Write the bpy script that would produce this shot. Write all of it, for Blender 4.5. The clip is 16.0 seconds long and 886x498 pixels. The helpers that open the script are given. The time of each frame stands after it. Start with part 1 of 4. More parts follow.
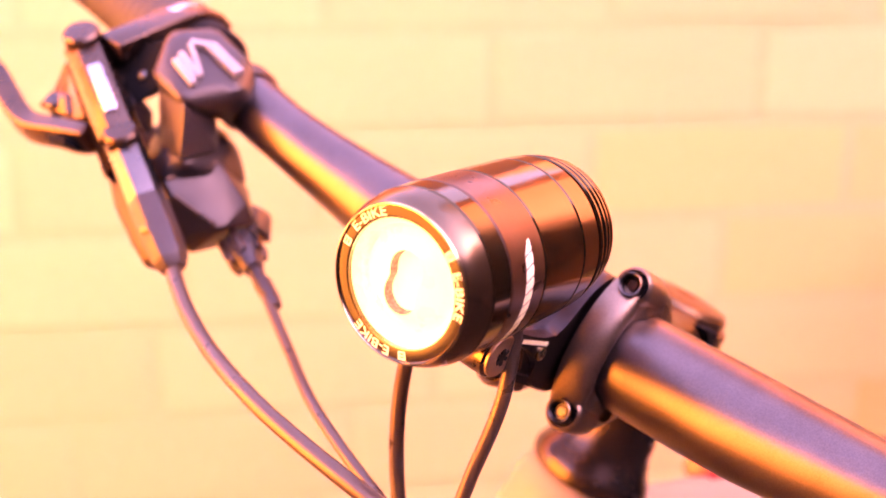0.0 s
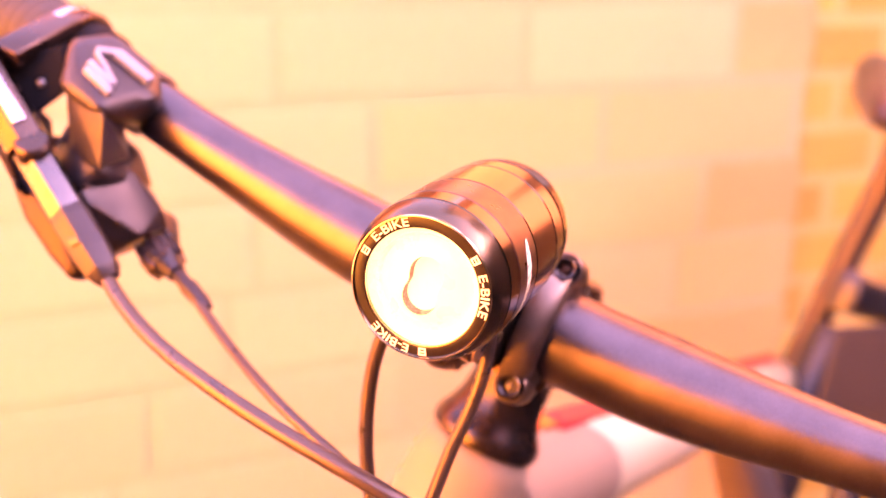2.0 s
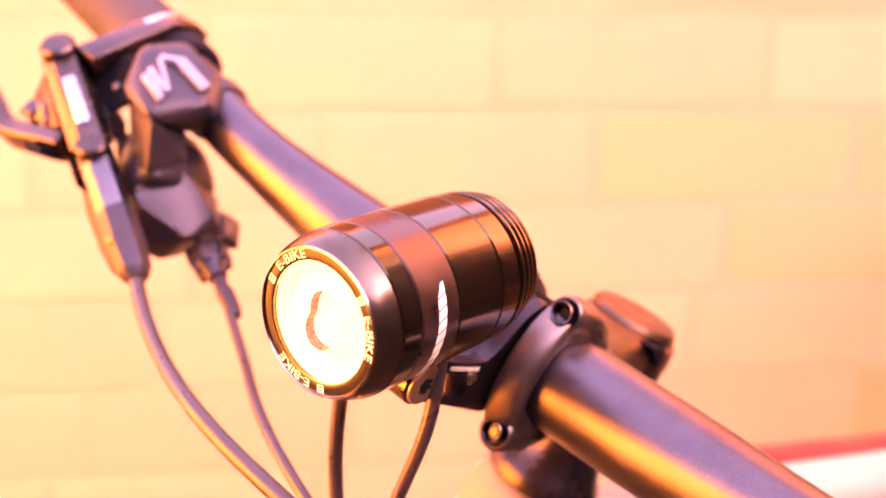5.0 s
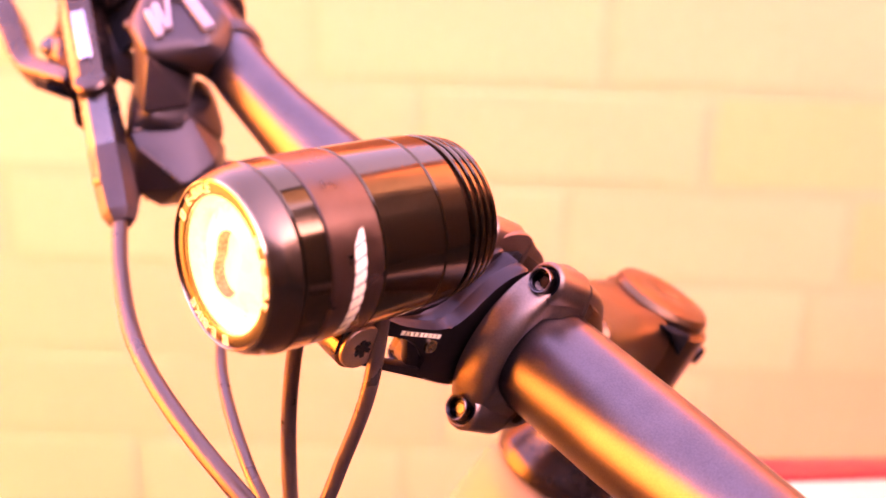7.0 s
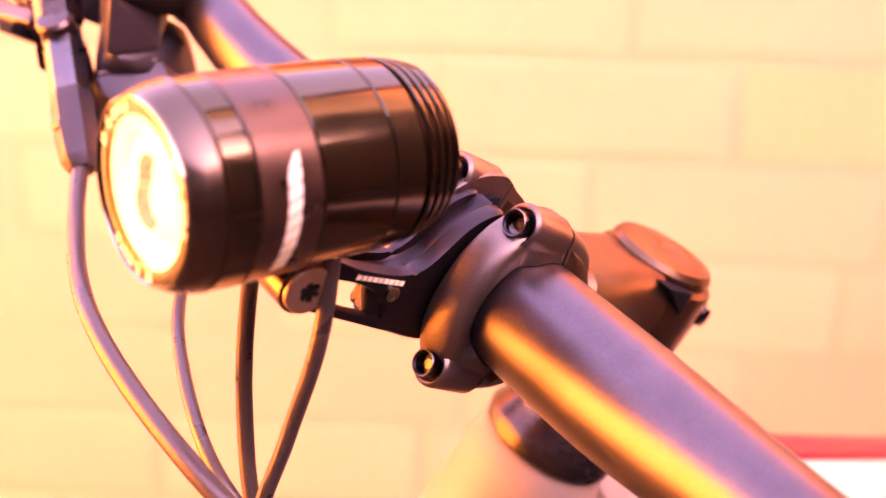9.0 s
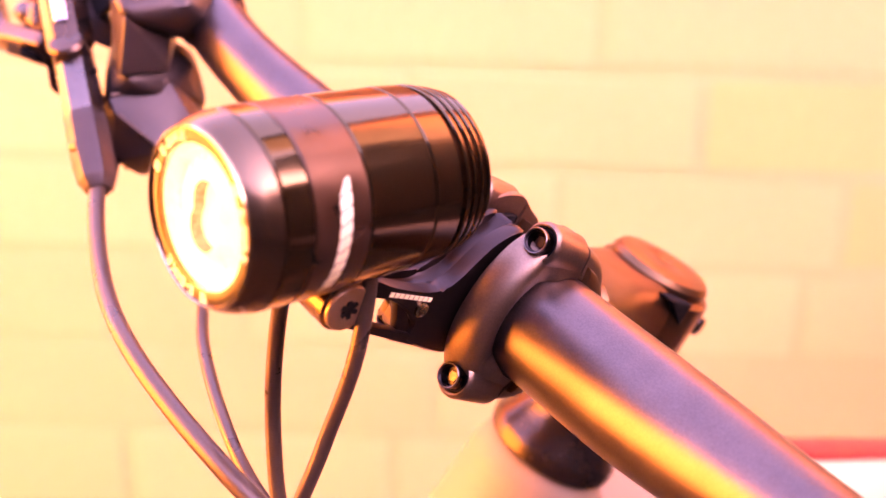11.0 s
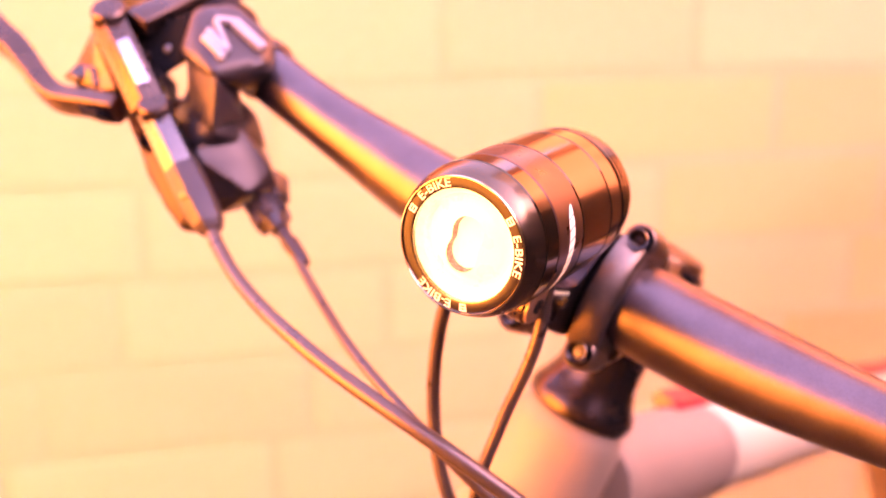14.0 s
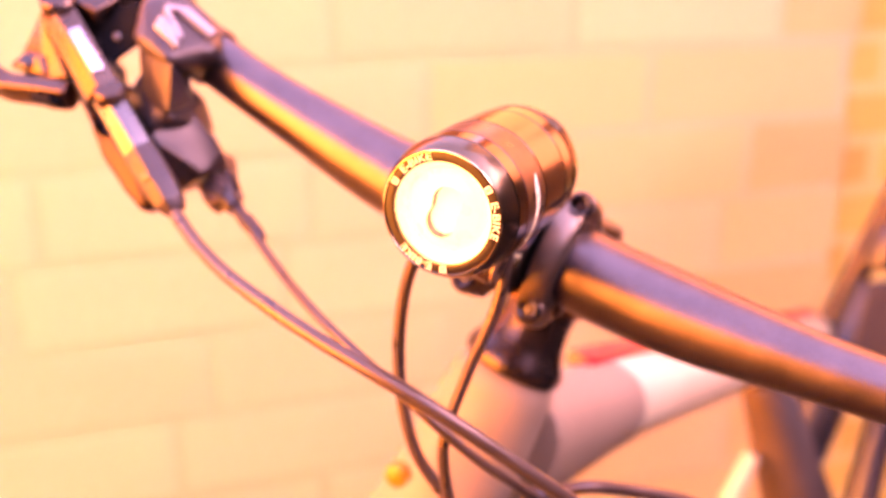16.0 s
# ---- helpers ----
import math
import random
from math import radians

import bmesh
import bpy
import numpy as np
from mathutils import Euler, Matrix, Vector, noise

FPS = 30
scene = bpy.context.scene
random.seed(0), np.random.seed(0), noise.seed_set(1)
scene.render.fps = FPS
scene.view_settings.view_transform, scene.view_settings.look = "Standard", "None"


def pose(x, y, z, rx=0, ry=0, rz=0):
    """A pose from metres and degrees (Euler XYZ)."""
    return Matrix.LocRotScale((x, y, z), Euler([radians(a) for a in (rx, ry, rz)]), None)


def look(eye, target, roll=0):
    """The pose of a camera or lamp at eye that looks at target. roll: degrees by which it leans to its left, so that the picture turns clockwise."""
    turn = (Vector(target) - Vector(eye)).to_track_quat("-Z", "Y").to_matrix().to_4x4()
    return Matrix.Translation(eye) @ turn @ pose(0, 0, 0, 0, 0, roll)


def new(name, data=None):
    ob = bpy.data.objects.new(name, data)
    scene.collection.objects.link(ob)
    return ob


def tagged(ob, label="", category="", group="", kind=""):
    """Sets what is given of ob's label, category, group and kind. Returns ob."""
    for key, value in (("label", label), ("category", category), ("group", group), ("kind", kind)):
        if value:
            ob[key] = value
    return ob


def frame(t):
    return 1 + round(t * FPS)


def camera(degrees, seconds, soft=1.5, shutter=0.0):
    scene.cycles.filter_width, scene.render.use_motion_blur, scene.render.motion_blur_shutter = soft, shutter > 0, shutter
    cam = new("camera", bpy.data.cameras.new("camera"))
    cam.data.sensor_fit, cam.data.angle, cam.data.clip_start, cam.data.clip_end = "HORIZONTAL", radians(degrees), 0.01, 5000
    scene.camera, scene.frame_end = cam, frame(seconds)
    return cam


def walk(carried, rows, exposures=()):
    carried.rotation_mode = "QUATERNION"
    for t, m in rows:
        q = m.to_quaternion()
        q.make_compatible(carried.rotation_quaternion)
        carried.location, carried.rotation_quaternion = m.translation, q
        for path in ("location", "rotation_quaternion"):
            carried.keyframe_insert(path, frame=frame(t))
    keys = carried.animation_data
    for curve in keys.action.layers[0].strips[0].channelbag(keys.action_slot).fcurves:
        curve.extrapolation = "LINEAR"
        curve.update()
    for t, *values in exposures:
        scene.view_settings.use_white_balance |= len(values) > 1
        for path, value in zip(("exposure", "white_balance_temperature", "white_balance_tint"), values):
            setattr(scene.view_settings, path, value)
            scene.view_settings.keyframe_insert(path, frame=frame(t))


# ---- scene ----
# ------------------------------------------------------------ camera
cam = camera(42.7, 16.0, 1.5, 0.0)
METRES, EYE, TILT, LEAN, TURN = 0.57, 1.2, -15.0, 0.0, 0.0
ROWS = [
    (0.0, 0.0, 0.0, 0.0, -0.0, 0.0, -0.0),
    (0.5, -0.0585, -0.0047, 0.0002, -5.0, -0.58, 0.86),
    (1.0, -0.1035, -0.0061, -0.0, -9.62, -1.71, 1.96),
    (1.5, -0.1226, -0.0083, 0.0123, -12.83, -2.22, 2.45),
    (2.0, -0.1349, -0.0327, 0.0231, -14.57, -2.31, 2.99),
    (2.5, -0.1433, -0.0537, 0.0114, -14.61, -1.76, 3.42),
    (3.0, -0.1502, -0.0553, 0.0157, -13.6, -1.07, 2.72),
    (3.5, -0.1166, -0.0798, 0.0176, -10.74, -0.86, 2.27),
    (4.0, -0.0519, -0.0633, 0.0291, -6.18, -1.31, 1.09),
    (6.5, 0.1249, 0.0243, 0.026, 8.52, -2.75, -3.7),
    (7.0, 0.1392, 0.0445, 0.0208, 9.72, -2.92, -4.23),
    (7.5, 0.1585, 0.0695, 0.0164, 11.08, -3.37, -4.3),
    (8.0, 0.1678, 0.098, -0.001, 12.05, -3.61, -4.22),
    (10.5, 0.1481, 0.0943, -0.002, 10.36, -3.4, -4.46),
    (11.0, 0.1361, 0.0694, 0.0026, 9.23, -3.07, -3.98),
    (11.5, 0.1159, 0.0454, 0.0126, 7.61, -3.12, -3.22),
    (12.0, 0.0809, 0.0192, 0.0138, 5.69, -3.22, -2.6),
    (12.5, 0.0384, -0.0046, 0.015, 3.42, -3.72, -1.34),
    (13.0, 0.002, -0.0275, 0.0115, 0.72, -3.88, -0.32),
    (13.5, -0.0378, -0.0493, 0.0063, -2.28, -3.33, 0.42),
    (14.0, -0.0668, -0.0672, 0.0108, -4.34, -2.85, 0.87),
    (14.5, -0.0963, -0.0863, 0.0193, -6.77, -3.22, 1.65),
    (15.0, -0.1187, -0.09, 0.0178, -9.39, -3.57, 1.63),
    (15.5, -0.1297, -0.0977, 0.0168, -10.91, -3.99, 1.81),
    (16.0, -0.1347, -0.1165, 0.0088, -11.5, -4.04, 2.37),
]
cam.data.dof.use_dof = True
cam.data.dof.focus_distance = 0.293
cam.data.dof.aperture_fstop = 8.6
EXPOSURE, KELVIN, MAGENTA = 4.31, 9150.0, 113.0
walk(cam, [(t, pose(0, 0, EYE, TILT, LEAN, TURN) @ pose(METRES * x, METRES * y, METRES * z, 90 + pitch, roll, yaw)) for t, x, y, z, yaw, pitch, roll in ROWS],
     [(0.0, EXPOSURE, KELVIN, MAGENTA), (8.2, EXPOSURE, KELVIN, MAGENTA), (10.3, EXPOSURE + 0.10, KELVIN, MAGENTA), (11.3, EXPOSURE + 0.07, KELVIN, MAGENTA), (13.0, EXPOSURE, KELVIN, MAGENTA), (16.0, EXPOSURE, KELVIN, MAGENTA)])

# ------------------------------------------------------------ light
SUN_DIR = Vector((0.88, -0.28, 0.493)).normalized()
world = bpy.data.worlds.new("world")
scene.world = world
world.use_nodes = True
wn = world.node_tree.nodes
sky = wn.new("ShaderNodeTexSky")
sky.sky_type = "NISHITA"
sky.sun_disc = False
sky.sun_elevation = math.asin(SUN_DIR.z)
sky.sun_rotation = math.atan2(SUN_DIR.x, SUN_DIR.y)
sky.air_density = 1.0
sky.dust_density = 1.0
sky.ozone_density = 1.5
world.node_tree.links.new(sky.outputs[0], wn["Background"].inputs[0])
wn["Background"].inputs[1].default_value = 0.12

sun = new("sun", bpy.data.lights.new("sun", "SUN"))
sun.data.energy = 6.2
sun.data.color = (1.0, 0.80, 0.52)
sun.data.angle = radians(0.6)
sun.matrix_world = look(SUN_DIR * 10, (0, 0, 0))

# ------------------------------------------------------------ materials


def material(name, color, rough=0.5, metal=0.0, vary=0.12, fine=900.0, coarse=60.0, bump=0.0, coat=0.0, rough_vary=0.08, per_piece=0.0, tint=None, emit=0.0):
    """Principled surface with colour, gloss and relief varied at two scales (per metre)."""
    m = bpy.data.materials.new(name)
    m.use_nodes = True
    nt = m.node_tree
    N, K = nt.nodes, nt.links
    b = N["Principled BSDF"]
    b.inputs["Metallic"].default_value = metal
    b.inputs["Coat Weight"].default_value = coat
    b.inputs["Coat Roughness"].default_value = 0.08
    co = N.new("ShaderNodeTexCoord")
    n1, n2 = N.new("ShaderNodeTexNoise"), N.new("ShaderNodeTexNoise")
    n1.inputs["Scale"].default_value, n2.inputs["Scale"].default_value = fine, coarse
    n1.inputs["Detail"].default_value, n2.inputs["Detail"].default_value = 4, 5
    for n in (n1, n2):
        K.new(co.outputs["Object"], n.inputs["Vector"])
    add = N.new("ShaderNodeMath")
    add.operation = "ADD"
    K.new(n1.outputs["Fac"], add.inputs[0])
    K.new(n2.outputs["Fac"], add.inputs[1])
    level = N.new("ShaderNodeMapRange")
    level.inputs["From Min"].default_value, level.inputs["From Max"].default_value = 0.6, 1.4
    level.inputs["To Min"].default_value, level.inputs["To Max"].default_value = 1 - vary, 1 + vary
    K.new(add.outputs[0], level.inputs["Value"])
    value = level.outputs[0]
    if per_piece:
        info = N.new("ShaderNodeObjectInfo")
        rng = N.new("ShaderNodeMapRange")
        rng.inputs["To Min"].default_value, rng.inputs["To Max"].default_value = 1 - per_piece, 1 + per_piece * 0.5
        K.new(info.outputs["Random"], rng.inputs["Value"])
        mul = N.new("ShaderNodeMath")
        mul.operation = "MULTIPLY"
        K.new(value, mul.inputs[0])
        K.new(rng.outputs[0], mul.inputs[1])
        value = mul.outputs[0]
    base = N.new("ShaderNodeMix")
    base.data_type = "RGBA"
    K.new(n2.outputs["Fac"], base.inputs["Factor"])
    base.inputs["A"].default_value = (*color, 1)
    base.inputs["B"].default_value = (*(tint or color), 1)
    col = N.new("ShaderNodeVectorMath")
    col.operation = "SCALE"
    K.new(base.outputs["Result"], col.inputs[0])
    K.new(value, col.inputs["Scale"])
    K.new(col.outputs[0], b.inputs["Base Color"])
    rr = N.new("ShaderNodeMapRange")
    rr.inputs["From Min"].default_value, rr.inputs["From Max"].default_value = 0.3, 0.7
    rr.inputs["To Min"].default_value, rr.inputs["To Max"].default_value = max(0.02, rough - rough_vary), min(1, rough + rough_vary)
    K.new(n2.outputs["Fac"], rr.inputs["Value"])
    K.new(rr.outputs[0], b.inputs["Roughness"])
    if bump:
        bp = N.new("ShaderNodeBump")
        bp.inputs["Strength"].default_value = 1.0
        bp.inputs["Distance"].default_value = bump
        K.new(add.outputs[0], bp.inputs["Height"])
        K.new(bp.outputs[0], b.inputs["Normal"])
    if emit:
        K.new(col.outputs[0], b.inputs["Emission Color"])
        b.inputs["Emission Strength"].default_value = emit
    return m


BAR = material("satin_black_bar", (0.144, 0.112, 0.106), 0.33, 0.95, 0.22, 1800, 90, 0.00003, rough_vary=0.025)
ANOD = material("black_anodised", (0.140, 0.092, 0.050), 0.14, 0.97, 0.08, 2500, 120, 0.0, rough_vary=0.04)
ANOD_BEZEL = material("polished_black_bezel", (0.165, 0.110, 0.070), 0.25, 0.97, 0.08, 2500, 120, 0.0, rough_vary=0.03)
ANOD_MATT = material("matt_black_band", (0.150, 0.088, 0.058), 0.32, 0.93, 0.10, 3000, 150, 0.00001)
STEM = material("blasted_black_stem", (0.225, 0.160, 0.118), 0.40, 0.92, 0.20, 1800, 120, 0.00003, rough_vary=0.03)
# copy of the stem's black with reflected orange put into the colour
STEM_BODY = material("orange_tinted_stem", (0.170, 0.088, 0.042), 0.36, 0.92, 0.15, 1800, 120, 0.00002, rough_vary=0.03)
RING_BLACK = material("dark_ring_face", (0.016, 0.011, 0.009), 0.20, 0.0, 0.10, 2500, 120, rough_vary=0.04)
RING_BLACK.node_tree.nodes["Principled BSDF"].inputs["Specular IOR Level"].default_value = 0.30
# near-black that paints the shade in gaps, slots and hollows
VOID_BLACK = material("matt_black", (0.008, 0.007, 0.007), 0.9, 0.0, 0.2, 900, 90)
CLAMP_BLACK = material("clamp_black", (0.014, 0.011, 0.011), 0.7, 0.0, 0.2, 900, 90)
for m in (VOID_BLACK, CLAMP_BLACK):
    m.node_tree.nodes["Principled BSDF"].inputs["Specular IOR Level"].default_value = 0.12
HOUSING = material("dark_housing", (0.055, 0.036, 0.030), 0.42, 0.8, 0.2, 900, 90)
SILVER = material("polished_silver", (0.62, 0.58, 0.62), 0.22, 1.0, 0.08, 900, 90)
PLASTIC = material("black_plastic", (0.054, 0.041, 0.039), 0.38, 0.4, 0.15, 1500, 90, 0.00003)
GLOSS_PLASTIC = material("satin_grey_alloy", (0.112, 0.072, 0.056), 0.28, 0.9, 0.12, 900, 60, 0.0)
RUBBER = material("grip_rubber", (0.05, 0.04, 0.035), 0.7, 0.0, 0.2, 900, 90, 0.0001)
HOSE = material("cable_sheath", (0.115, 0.082, 0.064), 0.33, 0.6, 0.12, 1800, 80, 0.00002)
STEEL = material("bolt_steel", (0.17, 0.15, 0.14), 0.32, 1.0, 0.15, 2500, 200, 0.00001)
BOLT_STEEL = material("near_black_bolt_steel", (0.040, 0.034, 0.034), 0.30, 1.0, 0.18, 2500, 200, 0.00001)
DARK_STEEL = material("dark_bolt_steel", (0.090, 0.078, 0.070), 0.30, 1.0, 0.2, 2500, 200, 0.00001)
BRACKET = material("machined_black", (0.050, 0.036, 0.034), 0.36, 0.9, 0.12, 2500, 150, 0.00001, rough_vary=0.03)
PIVOT_RIM = material("bronze_boss", (0.20, 0.13, 0.085), 0.30, 1.0, 0.12, 2500, 200)
CONE = material("black_cone", (0.075, 0.055, 0.048), 0.26, 0.9, 0.12, 1800, 90, rough_vary=0.03)
PIVOT_STEEL = material("brassy_steel", (0.66, 0.46, 0.31), 0.48, 1.0, 0.15, 2500, 200)
BRASS = material("gold_rim", (0.55, 0.42, 0.24), 0.2, 1.0, 0.1, 2500, 120)
WHITE_PRINT = material("white_print", (0.97, 0.93, 0.60), 0.5, 0.0, 0.05, 2500, 300)
REFLECTIVE = material("silver_print", (0.30, 0.28, 0.30), 0.5, 0.0, 0.08, 1500, 200)
GREY_PAINT = material("grey_frame_paint", (0.278, 0.205, 0.132), 0.6, 0.0, 0.08, 700, 30, 0.0)
WHITE_PAINT = material("white_frame_paint", (0.66, 0.53, 0.31), 0.5, 0.0, 0.05, 700, 30, 0.0)
RED_PAINT = material("red_frame_paint", (0.62, 0.03, 0.025), 0.35, 0.0, 0.08, 700, 30, 0.0, coat=0.3)
BLACK_PAINT = material("black_frame_paint", (0.03, 0.028, 0.03), 0.35, 0.1, 0.1, 700, 30, 0.0, coat=0.2)
SATIN_POST = material("satin_post", (0.10, 0.075, 0.065), 0.42, 0.4, 0.12, 900, 40, 0.0)
STRUT = material("dusty_strut", (0.105, 0.072, 0.052), 0.8, 0.0, 0.35, 700, 40, 0.0)
LINK = material("dark_link", (0.024, 0.016, 0.014), 0.45, 0.3, 0.2, 700, 40)
ORANGE = material("orange_reflector", (0.75, 0.18, 0.02), 0.25, 0.0, 0.08, 700, 60)
BRICK = material("cream_painted_brick", (0.636, 0.515, 0.256), 0.85, 0.0, 0.07, 120, 9, 0.0012, per_piece=0.08, tint=(0.650, 0.520, 0.252))
MORTAR = material("cream_mortar", (0.603, 0.477, 0.236), 0.95, 0.0, 0.08, 160, 14, 0.001, tint=(0.594, 0.466, 0.230))
PALE_MORTAR = material("pale_yellow_mortar", (0.660, 0.526, 0.182), 0.95, 0.0, 0.12, 160, 14, 0.002, tint=(0.620, 0.484, 0.164))
BRICK_WARM = material("warm_brick", (0.640, 0.520, 0.218), 0.85, 0.0, 0.07, 120, 9, 0.0012, per_piece=0.05, tint=(0.640, 0.492, 0.208))
BRICK_TAN = material("tan_brick", (0.610, 0.415, 0.160), 0.85, 0.0, 0.12, 120, 9, 0.0012, per_piece=0.10, tint=(0.620, 0.477, 0.186))
YELLOW_BRICK = material("yellow_brick", (0.651, 0.440, 0.088), 0.85, 0.0, 0.14, 120, 9, 0.0012, per_piece=0.25, tint=(0.735, 0.517, 0.104))
DARK_GROUND = material("dark_olive_ground", (0.017, 0.017, 0.010), 0.9, 0.0, 0.25, 60, 2.5, 0.003, tint=(0.022, 0.021, 0.012))
# near-black for the unseen walls that block sun and sky
DARK_WALL = material("dark_blocker", (0.018, 0.021, 0.010), 0.9, 0.0, 0.4, 40, 4, 0.02, tint=(0.025, 0.022, 0.013))
GOLD_BOUNCE = material("gold_bounce_wall", (0.728, 0.446, 0.063), 0.85, 0.0, 0.2, 60, 6, 0.003, tint=(0.684, 0.379, 0.049))
ORANGE_BOUNCE = material("orange_bounce_wall", (0.38, 0.150, 0.040), 0.85, 0.0, 0.18, 60, 6, 0.003, tint=(0.40, 0.170, 0.046))
WELL = material("lens_well", (0.62, 0.32, 0.20), 0.8, 0.0, 0.95, 1500, 420, emit=0.062, tint=(0.14, 0.07, 0.05))
WELL.node_tree.nodes["Principled BSDF"].inputs["Specular IOR Level"].default_value = 0.04
LENS_STEP = material("lens_step", (0.92, 0.85, 0.34), 0.2, 0.0, 0.3, 900, 200, emit=0.095)
LED_GLOW = material("lit_reflector", (0.95, 0.90, 0.32), 0.3, 0.0, 0.03, 900, 90, emit=0.108)
LED_CHIP = material("led_chip", (0.95, 0.88, 0.34), 0.3, 0.0, 0.03, 900, 90, emit=0.108)


def glass_material():
    m = bpy.data.materials.new("clear_lens")
    m.use_nodes = True
    b = m.node_tree.nodes["Principled BSDF"]
    b.inputs["Base Color"].default_value = (1, 0.99, 0.97, 1)
    b.inputs["Roughness"].default_value = 0.02
    b.inputs["Transmission Weight"].default_value = 1.0
    b.inputs["IOR"].default_value = 1.09
    return m


GLASS = glass_material()

# ------------------------------------------------------------ mesh helpers


def link_mesh(name, bm, mat, smooth=True, sharp=35):
    bmesh.ops.recalc_face_normals(bm, faces=bm.faces)
    me = bpy.data.meshes.new(name)
    bm.to_mesh(me)
    bm.free()
    me.materials.append(mat)
    if smooth:
        me.shade_smooth()
        me.set_sharp_from_angle(angle=radians(sharp))
    return new(name, me)


def part(name, bm, mat, parent, label="", smooth=True, sharp=35):
    ob = link_mesh(name, bm, mat, smooth, sharp)
    ob.parent = parent
    if label:
        ob["label"] = label
    return ob


def facet(name, bm, mat, parent, label=""):
    return part(name, bm, mat, parent, label, True, 13)


def thing(name, m, label, category, group="", kind=""):
    ob = new(name)
    ob.matrix_world = m
    ob.empty_display_size = 0.02
    return tagged(ob, label, category, group, kind)


def bridge(bm, rings, closed=True, caps=True):
    vs = [[bm.verts.new(p) for p in ring] for ring in rings]
    n = len(rings[0])
    for a, b in zip(vs, vs[1:]):
        for i in range(n if closed else n - 1):
            j = (i + 1) % n
            bm.faces.new((a[i], a[j], b[j], b[i]))
    if caps:
        bm.faces.new(vs[0][::-1])
        bm.faces.new(vs[-1])
    return vs


def catmull(pts, n=8):
    P = [Vector(p) for p in pts]
    P = [2 * P[0] - P[1], *P, 2 * P[-1] - P[-2]]
    out = []
    for i in range(1, len(P) - 2):
        for k in range(n):
            s = k / n
            out.append(0.5 * (2 * P[i] + (P[i + 1] - P[i - 1]) * s + (2 * P[i - 1] - 5 * P[i] + 4 * P[i + 1] - P[i + 2]) * s * s
                              + (3 * P[i] - P[i - 1] - 3 * P[i + 1] + P[i + 2]) * s ** 3))
    return out + [P[-2]]


def tube(bm, pts, radius, seg=24):
    """A round tube along pts; radius: one number, or one for each point."""
    pts = [Vector(p) for p in pts]
    rad = radius if isinstance(radius, (list, tuple)) else [radius] * len(pts)
    side = None
    rings = []
    for i, p in enumerate(pts):
        d = (pts[min(i + 1, len(pts) - 1)] - pts[max(i - 1, 0)]).normalized()
        if side is None:
            side = d.orthogonal().normalized()
        side = (side - d * side.dot(d)).normalized()
        up = d.cross(side)
        rings.append([p + rad[i] * (math.cos(a) * side + math.sin(a) * up) for a in (2 * math.pi * k / seg for k in range(seg))])
    bridge(bm, rings)


def lathe(bm, profile, seg=96, closed=False, caps=True):
    """profile: (y, r) turned round the y axis; closed: the profile is a loop."""
    rings = [[(r * math.cos(a), y, r * math.sin(a)) for a in (2 * math.pi * k / seg for k in range(seg))] for y, r in profile]
    if closed:
        bridge(bm, rings + [rings[0]], caps=False)
        bmesh.ops.remove_doubles(bm, verts=bm.verts, dist=1e-7)
    else:
        bridge(bm, rings, caps=caps)


def round_rect(hw, hh, r, k=4):
    r = min(r, hw * 0.98, hh * 0.98)
    out = []
    for cx, cy, a0 in ((hw - r, hh - r, 0), (r - hw, hh - r, 90), (r - hw, r - hh, 180), (hw - r, r - hh, 270)):
        for i in range(k + 1):
            a = radians(a0 + 90 * i / k)
            out.append((cx + r * math.cos(a), cy + r * math.sin(a)))
    return out


def loft(bm, sections, u, r=0.003, ends=0.5):
    """Rounded-rectangle sections (centre, half width along u, half height) joined to one body with softened ends."""
    u = Vector(u).normalized()
    C = [Vector(s[0]) for s in sections]
    rows = []
    for i, s in enumerate(sections):
        d = (C[min(i + 1, len(C) - 1)] - C[max(i - 1, 0)]).normalized()
        uu = (u - d * u.dot(d)).normalized()
        v = d.cross(uu)
        rr = s[3] if len(s) > 3 else r
        ring = lambda c, k: [c + uu * a * k + v * b * k for a, b in round_rect(s[1], s[2], rr)]
        soft = rr * ends
        small = 1 - soft / max(s[1], s[2])
        if i == 0:
            rows += [ring(C[i], small), ring(C[i] + d * soft * 0.4, (1 + small) / 2 + 0.02), ring(C[i] + d * soft, 1)]
        elif i == len(sections) - 1:
            rows += [ring(C[i] - d * soft, 1), ring(C[i] - d * soft * 0.4, (1 + small) / 2 + 0.02), ring(C[i], small)]
        else:
            rows.append(ring(C[i], 1))
    bridge(bm, rows)


def disc(bm, centre, axis, profile, seg=40):
    """profile: (height, radius) along axis from centre."""
    d = Vector(axis).normalized()
    a = d.orthogonal().normalized()
    b = d.cross(a)
    c = Vector(centre)
    bridge(bm, [[c + d * h + r * (math.cos(w) * a + math.sin(w) * b) for w in (2 * math.pi * k / seg for k in range(seg))] for h, r in profile])


def bolt(bm_head, bm_hole, centre, axis, r, depth=0.004, sides=6):
    """Socket-head bolt: a ring-shaped head and the recessed socket in it."""
    disc(bm_head, centre, axis, [(-depth, r * 0.97), (-0.0006, r), (-0.0001, r * 0.97), (0, r * 0.90), (-0.0004, r * 0.76), (-0.0026, r * 0.68), (-0.0027, 0.0001)], 32)
    disc(bm_hole, Vector(centre) + Vector(axis).normalized() * -0.0026, axis, [(0, r * 0.50), (0.0004, r * 0.42), (0.0005, 0.0001)], sides)


